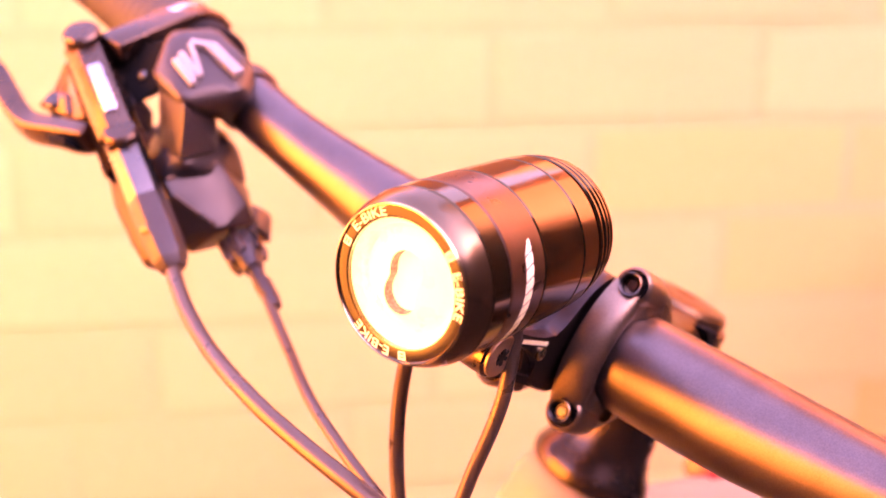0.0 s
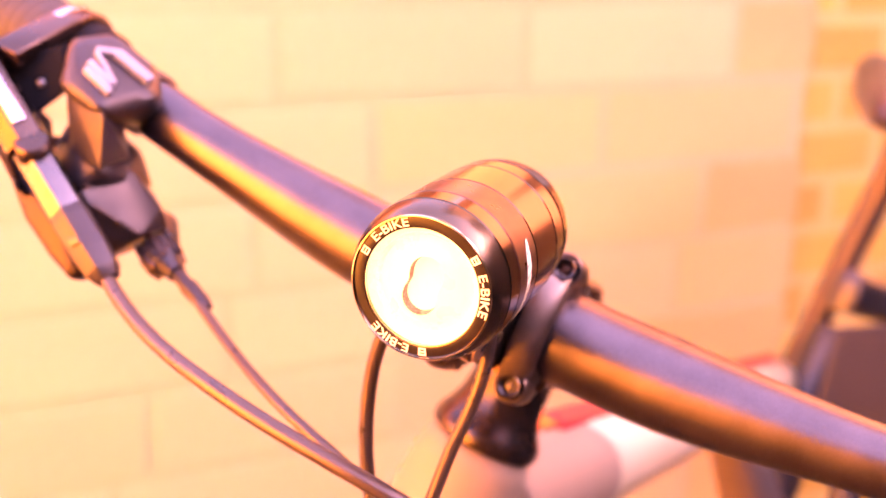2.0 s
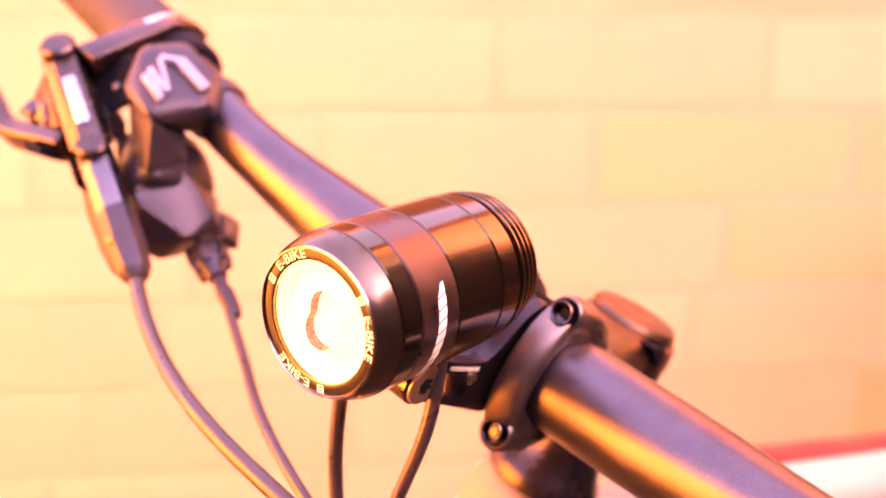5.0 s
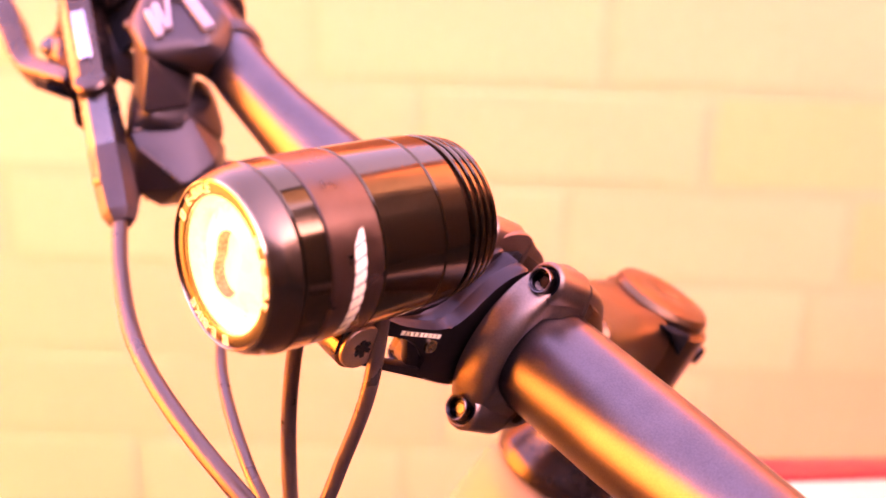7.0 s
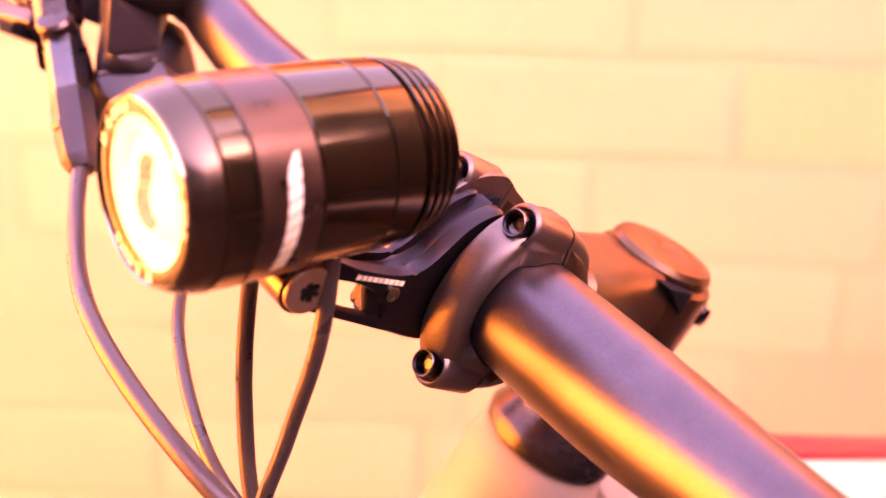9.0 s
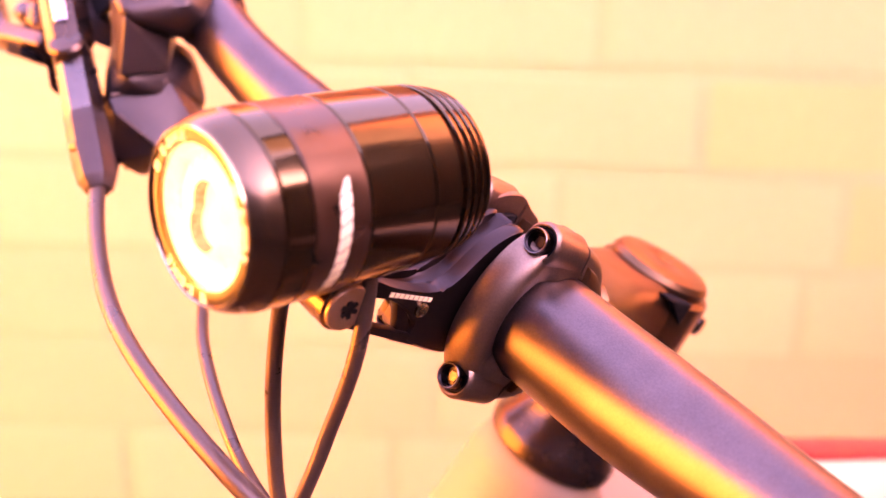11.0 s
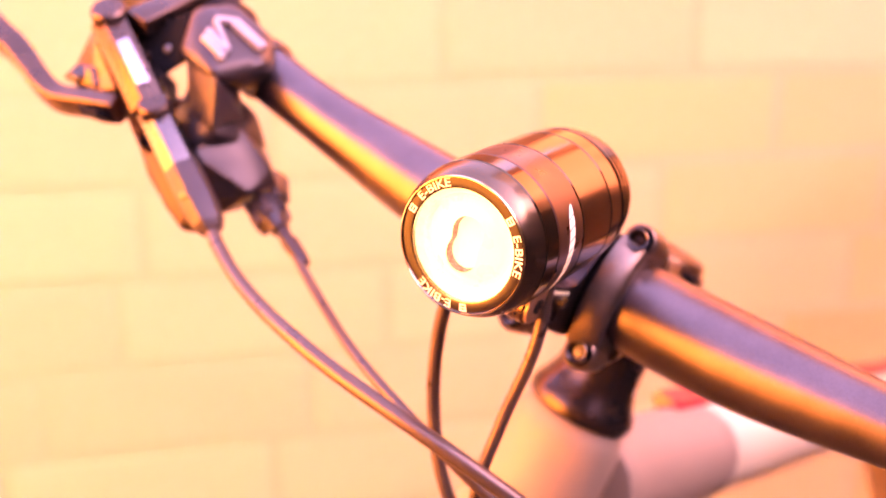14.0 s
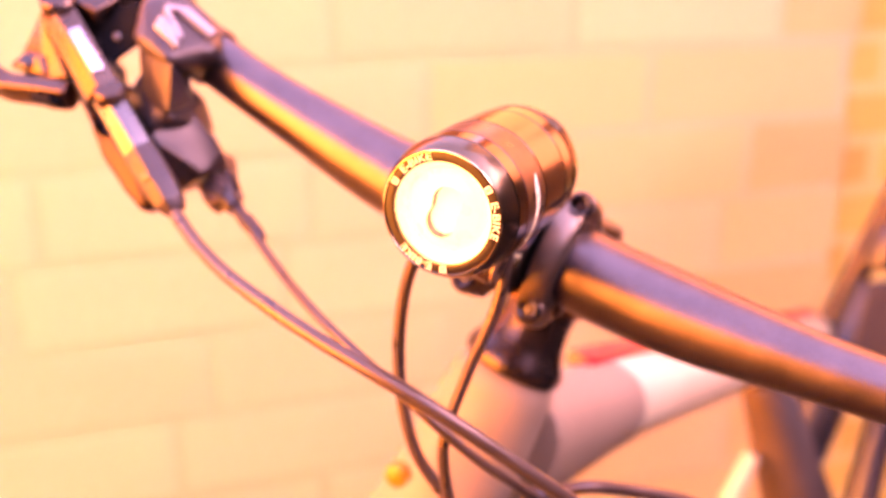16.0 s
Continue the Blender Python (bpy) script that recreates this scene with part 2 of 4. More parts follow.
def squarish(a):
    """Radius of the clamp's outline at angle a: a little taller than deep, with soft corners."""
    c, q = abs(math.cos(a)) / (0.0245 if math.cos(a) > 0 else 0.0225), abs(math.sin(a)) / 0.0268
    return (c ** 2.25 + q ** 2.25) ** (-1 / 2.25)


def arc_band(bm, x0, x1, r_in, r_out, a0, a1, seg=40, bev=0.0012):
    """A curved band round the x axis between two angles (0: forward, 90: up)."""
    rings = []
    for i in range(seg + 1):
        a = radians(a0 + (a1 - a0) * i / seg)
        ro = r_out(a) if callable(r_out) else r_out
        sec = [(x0 + bev, ro), (x1 - bev, ro), (x1 - bev * 0.4, ro - bev * 0.25), (x1, ro - bev), (x1, r_in), (x0, r_in), (x0, ro - bev), (x0 + bev * 0.4, ro - bev * 0.25)]
        rings.append([(x, r * math.cos(a), r * math.sin(a)) for x, r in sec])
    bridge(bm, rings)


def hull(pts, soft=0.0008):
    """A faceted body round a few corner points, with lightly broken edges."""
    bm = bmesh.new()
    vs = [bm.verts.new(p) for p in pts]
    out = bmesh.ops.convex_hull(bm, input=vs)
    bmesh.ops.delete(bm, geom=[v for v in bm.verts if not v.link_faces], context="VERTS")
    bmesh.ops.dissolve_limit(bm, angle_limit=radians(4), verts=bm.verts, edges=bm.edges)
    bmesh.ops.bevel(bm, geom=bm.edges[:], offset=soft, segments=2, profile=0.6, affect="EDGES")
    return bm


def rounded(name, pts, rounds, mat, parent, label=""):
    """A moulded body round a few corner points, relaxed until its edges are broad and soft."""
    bm = bmesh.new()
    mid = sum((Vector(p) for p in pts), Vector()) / len(pts)
    vs = [bm.verts.new(mid + (Vector(p) - mid) * (1 + 0.03 * rounds)) for p in pts]
    bmesh.ops.convex_hull(bm, input=vs)
    bmesh.ops.delete(bm, geom=[v for v in bm.verts if not v.link_faces], context="VERTS")
    bmesh.ops.subdivide_edges(bm, edges=bm.edges[:], cuts=5, use_grid_fill=True)
    for _ in range(rounds):
        bmesh.ops.smooth_vert(bm, verts=bm.verts, factor=0.5, use_axis_x=True, use_axis_y=True, use_axis_z=True)
    return part(name, bm, mat, parent, label, True, 60)


def sheet(outline, y0, y1, soft=0.0008, lean=0.0, z0=-0.03):
    """A flat faceted piece: corners (x, z), thick from y0 to y1; lean tips its front face upwards."""
    return hull([(x, y - (lean * (z - z0) if y == y1 else 0), z) for x, z in outline for y in (y0, y1)], soft)


def prism(bm, sections, turn, sides=6):
    """A many-sided bar: sections (centre, radius); turn: where one face looks, in degrees from y towards z."""
    C = [Vector(q[0]) for q in sections]
    d = (C[-1] - C[0]).normalized()
    yv = (Vector((0, 1, 0)) - d * d.y).normalized()
    w = d.cross(yv)
    if w.z < 0:
        w = -w
    rings = []
    for c, (_, r) in zip(C, sections):
        rings.append([c + r * (math.cos(a) * yv + math.sin(a) * w) for a in (radians(turn + 180 / sides + 360 * k / sides) for k in range(sides))])
    bridge(bm, rings)
    bmesh.ops.bevel(bm, geom=bm.edges[:], offset=0.0005, segments=2, profile=0.6, affect="EDGES")


def clamp_band(bm, sx, a0, a1, seg):
    """Half of the bar clamp on one side of the bracket: a slim band that widens to an ear at each bolt, with a filleted outer rim."""
    rings = []
    for i in range(seg + 1):
        deg = a0 + (a1 - a0) * i / seg
        a = radians(deg)
        off = abs(deg) if deg <= 180 else 360 - deg
        k = min(1, max(0, (off - 36) / 24))
        k = k * k * (3 - 2 * k)
        x1 = 0.0166 + 0.0020 * k
        back = min(1, max(0, (off - 80) / 22))
        R = squarish(a) * (1 - (0.105 if sx > 0 else 0.03) * back * back * (3 - 2 * back))
        rc = 0.0018 + 0.0012 * k
        sec = [(0.0079, 0.0168), (0.0079, R - 0.0007), (0.0081, R - 0.0002), (0.0086, R)]
        # the slim stretch falls away to the bar in a soft curve and ends in a rolled lip; the ear keeps its height
        slim = [(0.0106, R - 0.0001), (0.0130, R - 0.0004), (0.0150, R - 0.0009), (0.0166, R - 0.0016), (0.0177, R - 0.0025), (0.0183, R - 0.0035), (0.0185, R - 0.0045), (0.0184, R - 0.0055)]
        full = [(0.0105, R - 0.0002), (0.0130, R - 0.0006)]
        for n in range(6):
            w = radians(75 - 15 * n)
            full.append((x1 - rc + rc * math.cos(w), R - 0.0010 - rc + rc * math.sin(w)))
        sec += [(p[0] + (q[0] - p[0]) * k, p[1] + (q[1] - p[1]) * k) for p, q in zip(slim, full)]
        low = (R - rc + 0.0168) / 2
        sec += [(0.0174 + (x1 - 0.0172) * k, 0.0174 + (low - 0.0174) * k), (0.0168 + (x1 - 0.0159) * k, 0.0171 + 0.0005 * k), (0.0166 + (x1 - 0.0156) * k, 0.0166 + 0.0002 * k)]
        rings.append([(sx * x, r * math.cos(a), r * math.sin(a)) for x, r in sec])
    bridge(bm, rings)


def plate(bm, outline, x0, x1, bev=0.0006):
    """A flat plate in the yz plane, from x0 to x1, with a bevelled edge."""
    c = [sum(p[i] for p in outline) / len(outline) for i in (0, 1)]

    def ring(x, k):
        out = []
        for y, z in outline:
            d = max(1e-6, math.hypot(y - c[0], z - c[1]))
            out.append((x, y - (y - c[0]) / d * k, z - (z - c[1]) / d * k))
        return out
    bridge(bm, [ring(x0, bev), ring(x0 + bev, 0), ring(x1 - bev, 0), ring(x1, bev)])


def lettering(text, size):
    """A flat mesh of a word in the built-in font, about the origin, in the xy plane."""
    cu = bpy.data.curves.new("word", "FONT")
    cu.body, cu.size, cu.align_x, cu.align_y = text, size, "CENTER", "CENTER"
    cu.offset = size * 0.015
    cu.resolution_u = 3
    ob = new("word", cu)
    me = bpy.data.meshes.new_from_object(ob.evaluated_get(bpy.context.evaluated_depsgraph_get()))
    bm = bmesh.new()
    bm.from_mesh(me)
    bpy.data.objects.remove(ob)
    bpy.data.meshes.remove(me)
    bpy.data.curves.remove(cu)
    return bm


# ------------------------------------------------------------ the frames of reference
CLAMP = Vector((0.0438, 0.3393, 1.0815))
X_AX = Vector((-0.7447, 0.5986, 0.2952)).normalized()
Y_AX = Vector((-0.4617, -0.7814, 0.4197))
Y_AX = (Y_AX - X_AX * Y_AX.dot(X_AX)).normalized()
Z_AX = X_AX.cross(Y_AX)
STEM_M = Matrix.Translation(CLAMP) @ Matrix((X_AX, Y_AX, Z_AX)).transposed().to_4x4()
TO_STEM = STEM_M.inverted()


def here(x, y, z):
    """A world place in the stem's own frame."""
    return TO_STEM @ Vector((x, y, z))


RING_C = Vector((-0.0103, 0.2538, 1.1234))
FRONT = Vector((-0.599, -0.801, -0.008)).normalized()
LUP = (Z_AX - FRONT * Z_AX.dot(FRONT)).normalized()
LAMP_M = TO_STEM @ Matrix.Translation(RING_C) @ Matrix((FRONT.cross(LUP), FRONT, LUP)).transposed().to_4x4()

# ------------------------------------------------------------ structure: ground and walls
bm = bmesh.new()
N_G = 40
for i in range(N_G + 1):
    for j in range(N_G + 1):
        u, v = (i / N_G * 2 - 1), (j / N_G * 2 - 1)
        bm.verts.new((400 * u ** 5 + 6 * u, 400 * v ** 5 + 6 * v, 0.004 * noise.noise((u * 30, v * 30, 0))))
bm.verts.ensure_lookup_table()
for i in range(N_G):
    for j in range(N_G):
        k = i * (N_G + 1) + j
        bm.faces.new([bm.verts[q] for q in (k, k + N_G + 1, k + N_G + 2, k + 1)])
# the ground's colour is darkened so that undersides reflect near black
ground = link_mesh("ground", bm, DARK_GROUND)
tagged(ground, "unseen ground running out to the horizon, darkened for black reflections", "ground", kind="structure")

WALL_ANGLE = 9.0
WALL_M = pose(0, 1.02, 0, 0, 0, WALL_ANGLE)
COURSE, PITCH, JOINT = 0.0885, 0.257, 0.011
CORNER = 0.674


def slab(name, m, x0, x1, y0, y1, z0, z1, mat, label):
    bm = bmesh.new()
    bmesh.ops.create_cube(bm, size=1)
    for v in bm.verts:
        v.co = Vector((x0 if v.co.x < 0 else x1, y0 if v.co.y < 0 else y1, z0 if v.co.z < 0 else z1))
    ob = link_mesh(name, bm, mat, False)
    ob.matrix_world = m
    return tagged(ob, label, "wall", kind="structure")


wall_back = slab("wall_back", WALL_M, -4.0, CORNER - 0.012, 0.0006, 0.24, 0, 1.216, MORTAR, "cream-painted brick wall in low warm sunlight")
# unseen strip above the cream courses, coloured orange for the reflections
orange_bounce_upper = slab("orange_bounce_upper", WALL_M, -4.0, CORNER - 0.012, 0.0, 0.24, 1.217, 1.62, ORANGE_BOUNCE, "unseen orange wall above the painted courses, added for reflections")
SIDE_M = pose(0, 1.02, 0, 0, 0, WALL_ANGLE) @ pose(0, 0.004, 0)
SIDE_END = 1.10
wall_side = slab("wall_side", SIDE_M, CORNER - 0.3, SIDE_END, 0.0009, 0.24, 0, 1.298, PALE_MORTAR, "yellow brick wall set back behind a corner")
# two more unseen orange walls, added to warm the headlight's reflections
orange_bounce_side = slab("orange_bounce_side", SIDE_M, CORNER - 0.012, SIDE_END, 0.0, 0.24, 1.299, 2.6, ORANGE_BOUNCE, "unseen orange wall above the yellow courses, added for reflections")
orange_bounce_far = slab("orange_bounce_far", SIDE_M, SIDE_END + 0.001, 3.5, 0.0, 0.24, 0, 2.6, ORANGE_BOUNCE, "tall unseen orange wall, added to tint the headlight's reflections")
# added high up, unseen, so that the shells reflect dark instead of sky
blocker_above = slab("blocker_above", SIDE_M, CORNER - 0.012, 3.5, 0.0, 0.24, 2.601, 5.0, DARK_WALL, "unseen dark wall above the orange one, added to darken reflections")
# unseen, stands where it covers a sky gap yet lets the sun past
blocker_far = slab("blocker_far", pose(5.0, 0, 0), 0, 0.3, 0.60, 7.0, 0, 8.0, DARK_WALL, "tall unseen dark wall, added to hide bright sky from the headlight")
# unseen walls added around: dark ones block sun and sky, a yellow one reflects gold
blocker_right = slab("blocker_right", pose(3.0, 0, 0), 0, 0.2, -2.85, 0.10, 0, 3.27, DARK_WALL, "unseen dark wall, added to cast shade and darken reflections")
blocker_right_low = slab("blocker_right_low", pose(3.0, 0, 0), 0, 0.2, 0.10, 0.50, 0, 2.80, DARK_WALL, "lower stretch of the unseen wall added to cast shade")
blocker_right_end = slab("blocker_right_end", pose(3.0, 0, 0), 0, 0.2, 0.50, 1.49, 0, 1.90, DARK_WALL, "lowest end stretch of the unseen shade wall, cut down to let sun past")
# added behind the camera to keep low sky out of the reflections
blocker_behind = slab("blocker_behind", pose(0, -2.85, 0), -2.6, 3.2, -0.2, 0, 0, 3.35, DARK_WALL, "unseen dark wall facing the brick wall, added to darken reflections")
# added out of view for the gold band on bar and ring
gold_bounce_left = slab("gold_bounce_left", pose(-2.4, 0, 0), -0.2, 0, -2.85, 0.60, 0, 2.7, GOLD_BOUNCE, "unseen yellow wall, added for the gold in reflections")

# ------------------------------------------------------------ bicycle: bar, stem, frame
bicycle = thing("bicycle", STEM_M, "grey, white and red bicycle leaning before the brick wall", "bicycle")


def bar_point(s):
    """Centre of the bar at s metres from the clamp's middle (plus: towards the bike's right)."""
    a = abs(s)
    soft = lambda k: 0.012 * math.log1p(math.exp(min(40, (a - k) / 0.012)))
    rise, tail = soft(0.0583), soft(0.1454)
    z = 0.1764 * (rise - tail) + 0.065 * tail
    y = 0.0693 * (rise - tail) - 0.2786 * tail
    return Vector((s, 0.821 * y + 0.570 * z, -0.570 * y + 0.821 * z - 0.12 * soft(0.182)))


def bar_radius(s):
    k = min(1, max(0, (abs(s) - 0.048) / 0.092))
    k = k * k * (3 - 2 * k)
    return 0.0164 + (0.0112 - 0.0164) * k


S = [(-0.33 + 0.66 * i / 110) for i in range(111)]
bm = bmesh.new()
tube(bm, [bar_point(s) for s in S], [bar_radius(s) for s in S], 48)
part("handlebar", bm, BAR, bicycle, "satin black riser bar")

# stem: rear half clamp, body, steerer clamp, cap
stem = new("stem")
stem.parent = bicycle
STEER_TOP = here(0.081, 0.408, 1.050)
STEER_UP = (TO_STEM.to_3x3() @ Vector((0.44, 0.03, 0.897))).normalized()
bm = bmesh.new()
arc_band(bm, -0.0212, 0.0212, 0.0164, 0.0208, 95, 265, 40, 0.002)
tube_c = STEER_TOP
loft(bm, [((0, -0.016, 0), 0.0215, 0.017, 0.008), ((0, -0.030, -0.001), 0.0195, 0.0165, 0.008),
          (tube_c * 0.62, 0.0175, 0.0175, 0.009), (tube_c * 0.86, 0.019, 0.0195, 0.010)], (1, 0, 0))
disc(bm, tube_c, STEER_UP, [(-0.0215, 0.0185), (-0.020, 0.0200), (0.018, 0.0200), (0.0195, 0.0185), (0.0196, 0.016)], 48)
loft(bm, [(tube_c + Vector((0, -0.010, 0)), 0.012, 0.019, 0.004), (tube_c + Vector((0, -0.026, -0.001)), 0.0105, 0.017, 0.004)], (1, 0, 0))
part("stem_body", bm, STEM_BODY, stem)
# solid black wedge that paints a slot's shade on the clamp
facet("steerer_slot_shade", hull([(x, y, z) for y, z in ((-0.0620, 0.0200), (-0.0760, 0.0212), (-0.0765, 0.0130)) for x in (-0.0164, -0.0100)], 0.0006), VOID_BLACK, stem, "black wedge painting the shade of a slot in the steerer clamp")
bm = bmesh.new()
disc(bm, tube_c + STEER_UP * 0.0197, STEER_UP, [(0, 0.0175), (0.0022, 0.0178), (0.0042, 0.0165), (0.0050, 0.012), (0.0052, 0.004), (0.0047, 0.0032), (0.0047, 0.0001)], 48)
part("stem_cap", bm, STEM_BODY, stem)
for dz in (0.010, -0.010):
    bm, hole = bmesh.new(), bmesh.new()
    bolt(bm, hole, tube_c + Vector((-0.0135, -0.022, dz)), (-1, -0.1, 0), 0.0036, 0.008)
    b = part("pinch_bolt", bm, DARK_STEEL, stem)
    hole.free()
# headset: spacer cone flaring to a flange over the head tube
RIM = here(0.0573, 0.4091, 0.9997)
bm = bmesh.new()
h = (STEER_TOP - RIM).length
disc(bm, RIM, STEER_UP, [(-0.002, 0.0222), (-0.0005, 0.0238), (0.003, 0.0242), (0.006, 0.0230), (0.010, 0.0206), (0.016, 0.0184), (0.024, 0.0172), (h - 0.021, 0.0168), (h - 0.0205, 0.010)], 56)
part("headset_cone", bm, CONE, bicycle, "black conical headset spacer")

# painted frame
DOWN = -STEER_UP
B_DIR = (TO_STEM.to_3x3() @ Vector((0.69, 0.70, -0.27))).normalized()
bm = bmesh.new()
disc(bm, RIM - STEER_UP * 0.0025, DOWN, [(0, 0.0215), (0.0015, 0.0232), (0.010, 0.0256), (0.06, 0.0290), (0.12, 0.034), (0.15, 0.034), (0.152, 0.03)], 56)
part("head_tube", bm, GREY_PAINT, bicycle, "satin grey painted head tube")


def frame_tube(name, a, b, hw0, hh0, hw1, hh1, mat, label="", steps=10):
    a, b = Vector(a), Vector(b)
    bm = bmesh.new()
    secs = []
    for i in range(steps + 1):
        k = i / steps
        secs.append((a.lerp(b, k), hw0 + (hw1 - hw0) * k, hh0 + (hh1 - hh0) * k, 0.95 * min(hw0 + (hw1 - hw0) * k, hh0 + (hh1 - hh0) * k)))
    loft(bm, secs, X_LOCAL, ends=0.1)
    return part(name, bm, mat, bicycle, label)


X_LOCAL = Vector((1, 0, 0))
T0, T1, T2 = here(0.062, 0.43, 0.942), here(0.146, 0.514, 0.9205), here(0.50, 0.88, 0.782)
frame_tube("top_tube_front", T0, T1, 0.026, 0.034, 0.026, 0.0250, GREY_PAINT, "grey front stretch of the top tube")
frame_tube("top_tube_rear", T1, T2, 0.0258, 0.0248, 0.020, 0.021, WHITE_PAINT, "white rear stretch of the top tube")
up_off = Vector((0.015, 0.004, 0.0225))
frame_tube("red_stripe", T1 + up_off - B_DIR * 0.03, T2 + up_off * 0.8, 0.0085, 0.0055, 0.008, 0.005, RED_PAINT, "red stripe along the top tube")
frame_tube("seat_post", here(0.599, 0.863, 1.025), here(0.525, 0.931, 0.709), 0.0135, 0.0135, 0.0135, 0.0135, SATIN_POST, "satin brown-black seat post")
frame_tube("seat_tube", here(0.560, 0.880, 0.830), here(0.455, 0.830, 0.640), 0.024, 0.024, 0.026, 0.026, BLACK_PAINT)
frame_tube("rear_strut", here(0.375, 0.745, 0.812), here(0.440, 0.770, 0.660), 0.018, 0.022, 0.030, 0.036, STRUT, "dusty brown suspension strut")
frame_tube("shock_shaft", here(0.37, 0.739, 0.739), here(0.345, 0.728, 0.701), 0.0075, 0.0075, 0.0085, 0.0085, WHITE_PAINT, "pale shaft of the rear shock")
frame_tube("seat_stay", here(0.520, 0.820, 0.895), here(0.750, 0.960, 0.790), 0.014, 0.020, 0.014, 0.020, BLACK_PAINT)
frame_tube("chain_stay", here(0.500, 0.745, 0.800), here(0.440, 0.690, 0.640), 0.013, 0.013, 0.015, 0.015, BLACK_PAINT)
facet("rear_link", hull(((-0.126, -0.602, 0.112), (-0.178, -0.595, 0.140), (-0.240, -0.600, 0.050), (-0.139, -0.608, 0.044), (-0.128, -0.642, 0.117), (-0.182, -0.634, 0.146), (-0.246, -0.639, 0.052), (-0.141, -0.648, 0.046)), 0.004), LINK, bicycle, "dark brown suspension link")
bm = bmesh.new()
loft(bm, [(here(0.437, 0.677, 1.075), 0.010, 0.009, 0.008), (here(0.458, 0.705, 1.076), 0.016, 0.014, 0.012), (here(0.52, 0.785, 1.064), 0.024, 0.018, 0.014),
          (here(0.60, 0.87, 1.054), 0.050, 0.020, 0.016), (here(0.66, 0.93, 1.052), 0.065, 0.020, 0.018)], (1, 0, 0), ends=0.8)
part("saddle", bm, PLASTIC, bicycle, "black saddle on its post")
bm = bmesh.new()
disc(bm, here(-0.004, 0.374, 0.966), TO_STEM.to_3x3() @ Vector((-0.6, -0.75, 0.1)), [(-0.004, 0.0055), (0.001, 0.0055), (0.002, 0.004), (0.0022, 0.0001)], 24)
part("front_badge", bm, ORANGE, bicycle, "small orange badge on the head tube")

# ------------------------------------------------------------ headlight
lamp = thing("bicycle_headlight", STEM_M, "lit black anodised round bicycle headlight on the stem", "headlight")


def lamp_part(name, bm, mat, parent=None, label="", smooth=True):
    bm.transform(LAMP_M)
    return part(name, bm, mat, parent or lamp, label, smooth)


def shell(y0, y1, r0, r1, c=0.0004):
    """A turned piece of the housing, from s=y0 to y1 behind the face, with chamfered rims."""
    return [(-y0, r0 - 0.002), (-y0, r0 - c), (-y0 - c, r0), (-(y0 + y1) / 2, (r0 + r1) / 2), (-y1 + c, r1), (-y1, r1 - c), (-y1, r1 - 0.002)]


bm = bmesh.new()
lathe(bm, [(-0.0075, 0.0160), (-0.0002, 0.0160), (0, 0.0163), (0, 0.0188), (0.0003, 0.0190), (0.0003, 0.0193), (-0.0004, 0.0198), (-0.0020, 0.0208), (-0.0040, 0.0215), (-0.0066, 0.0221), (-0.0070, 0.0218), (-0.0072, 0.0190)], 128, caps=False)
bezel = lamp_part("bezel", bm, ANOD_BEZEL)
bm = bmesh.new()
lathe(bm, [(0.00004, 0.01625), (0.00006, 0.0164), (0.00006, 0.0187), (0.00004, 0.01885)], 128, caps=False)
lamp_part("ring_face", bm, RING_BLACK, bezel, "dark flat ring round the lens")
bm = bmesh.new()
lathe(bm, [(0.0004, 0.01905), (0.0007, 0.0192), (0.0006, 0.01945), (0.0000, 0.01965), (-0.0002, 0.0195)], 128, closed=True)
lamp_part("rim", bm, BRASS, bezel, "thin golden rim")
for name, a, b, r0, r1, mat in (("front_shell", 0.0072, 0.0140, 0.0222, 0.0224, ANOD), ("printed_band", 0.0142, 0.0288, 0.0224, 0.0224, ANOD_MATT),
                                ("middle_shell", 0.0290, 0.0478, 0.0224, 0.0222, ANOD), ("rear_shell", 0.0480, 0.0562, 0.0222, 0.0219, ANOD)):
    bm = bmesh.new()
    lathe(bm, shell(a, b, r0, r1), 128, caps=False)
    lamp_part(name, bm, mat)
bm = bmesh.new()
lathe(bm, [(-0.0140, 0.016), (-0.0142, 0.0215), (-0.056, 0.0208), (-0.0570, 0.0195), (-0.0672, 0.0180), (-0.0680, 0.0150), (-0.0682, 0.012)], 96)
core = lamp_part("heat_sink_core", bm, ANOD_MATT)
for i in range(4):
    y = 0.0580 + i * 0.0027
    r = 0.0217 - 0.0003 * i - 0.0001 * i * i
    bm = bmesh.new()
    lathe(bm, [(-y, r - 0.004), (-y, r - 0.0004), (-y - 0.0003, r), (-y - 0.0010, r - 0.00005), (-y - 0.0013, r - 0.0005), (-y - 0.0013, r - 0.004)], 128)
    lamp_part("cooling_fin", bm, ANOD, core)
# lit reflector, its dark centre and the front glass
def lens_ring(name, prof, mat, parent, label=""):
    bm = bmesh.new()
    lathe(bm, prof, 96, caps=False)
    return lamp_part(name, bm, mat, parent, label)


refl = lens_ring("reflector", [(-0.0016, 0.0160), (-0.0020, 0.0150), (-0.0030, 0.0141)], LED_GLOW, None, "glowing white lens in the headlight")
lens_ring("lens_step", [(-0.0030, 0.0141), (-0.0040, 0.0137), (-0.0046, 0.0131)], LENS_STEP, refl)
lens_ring("lens_ring", [(-0.0046, 0.0131), (-0.0044, 0.0122), (-0.0036, 0.0108)], LED_GLOW, refl)


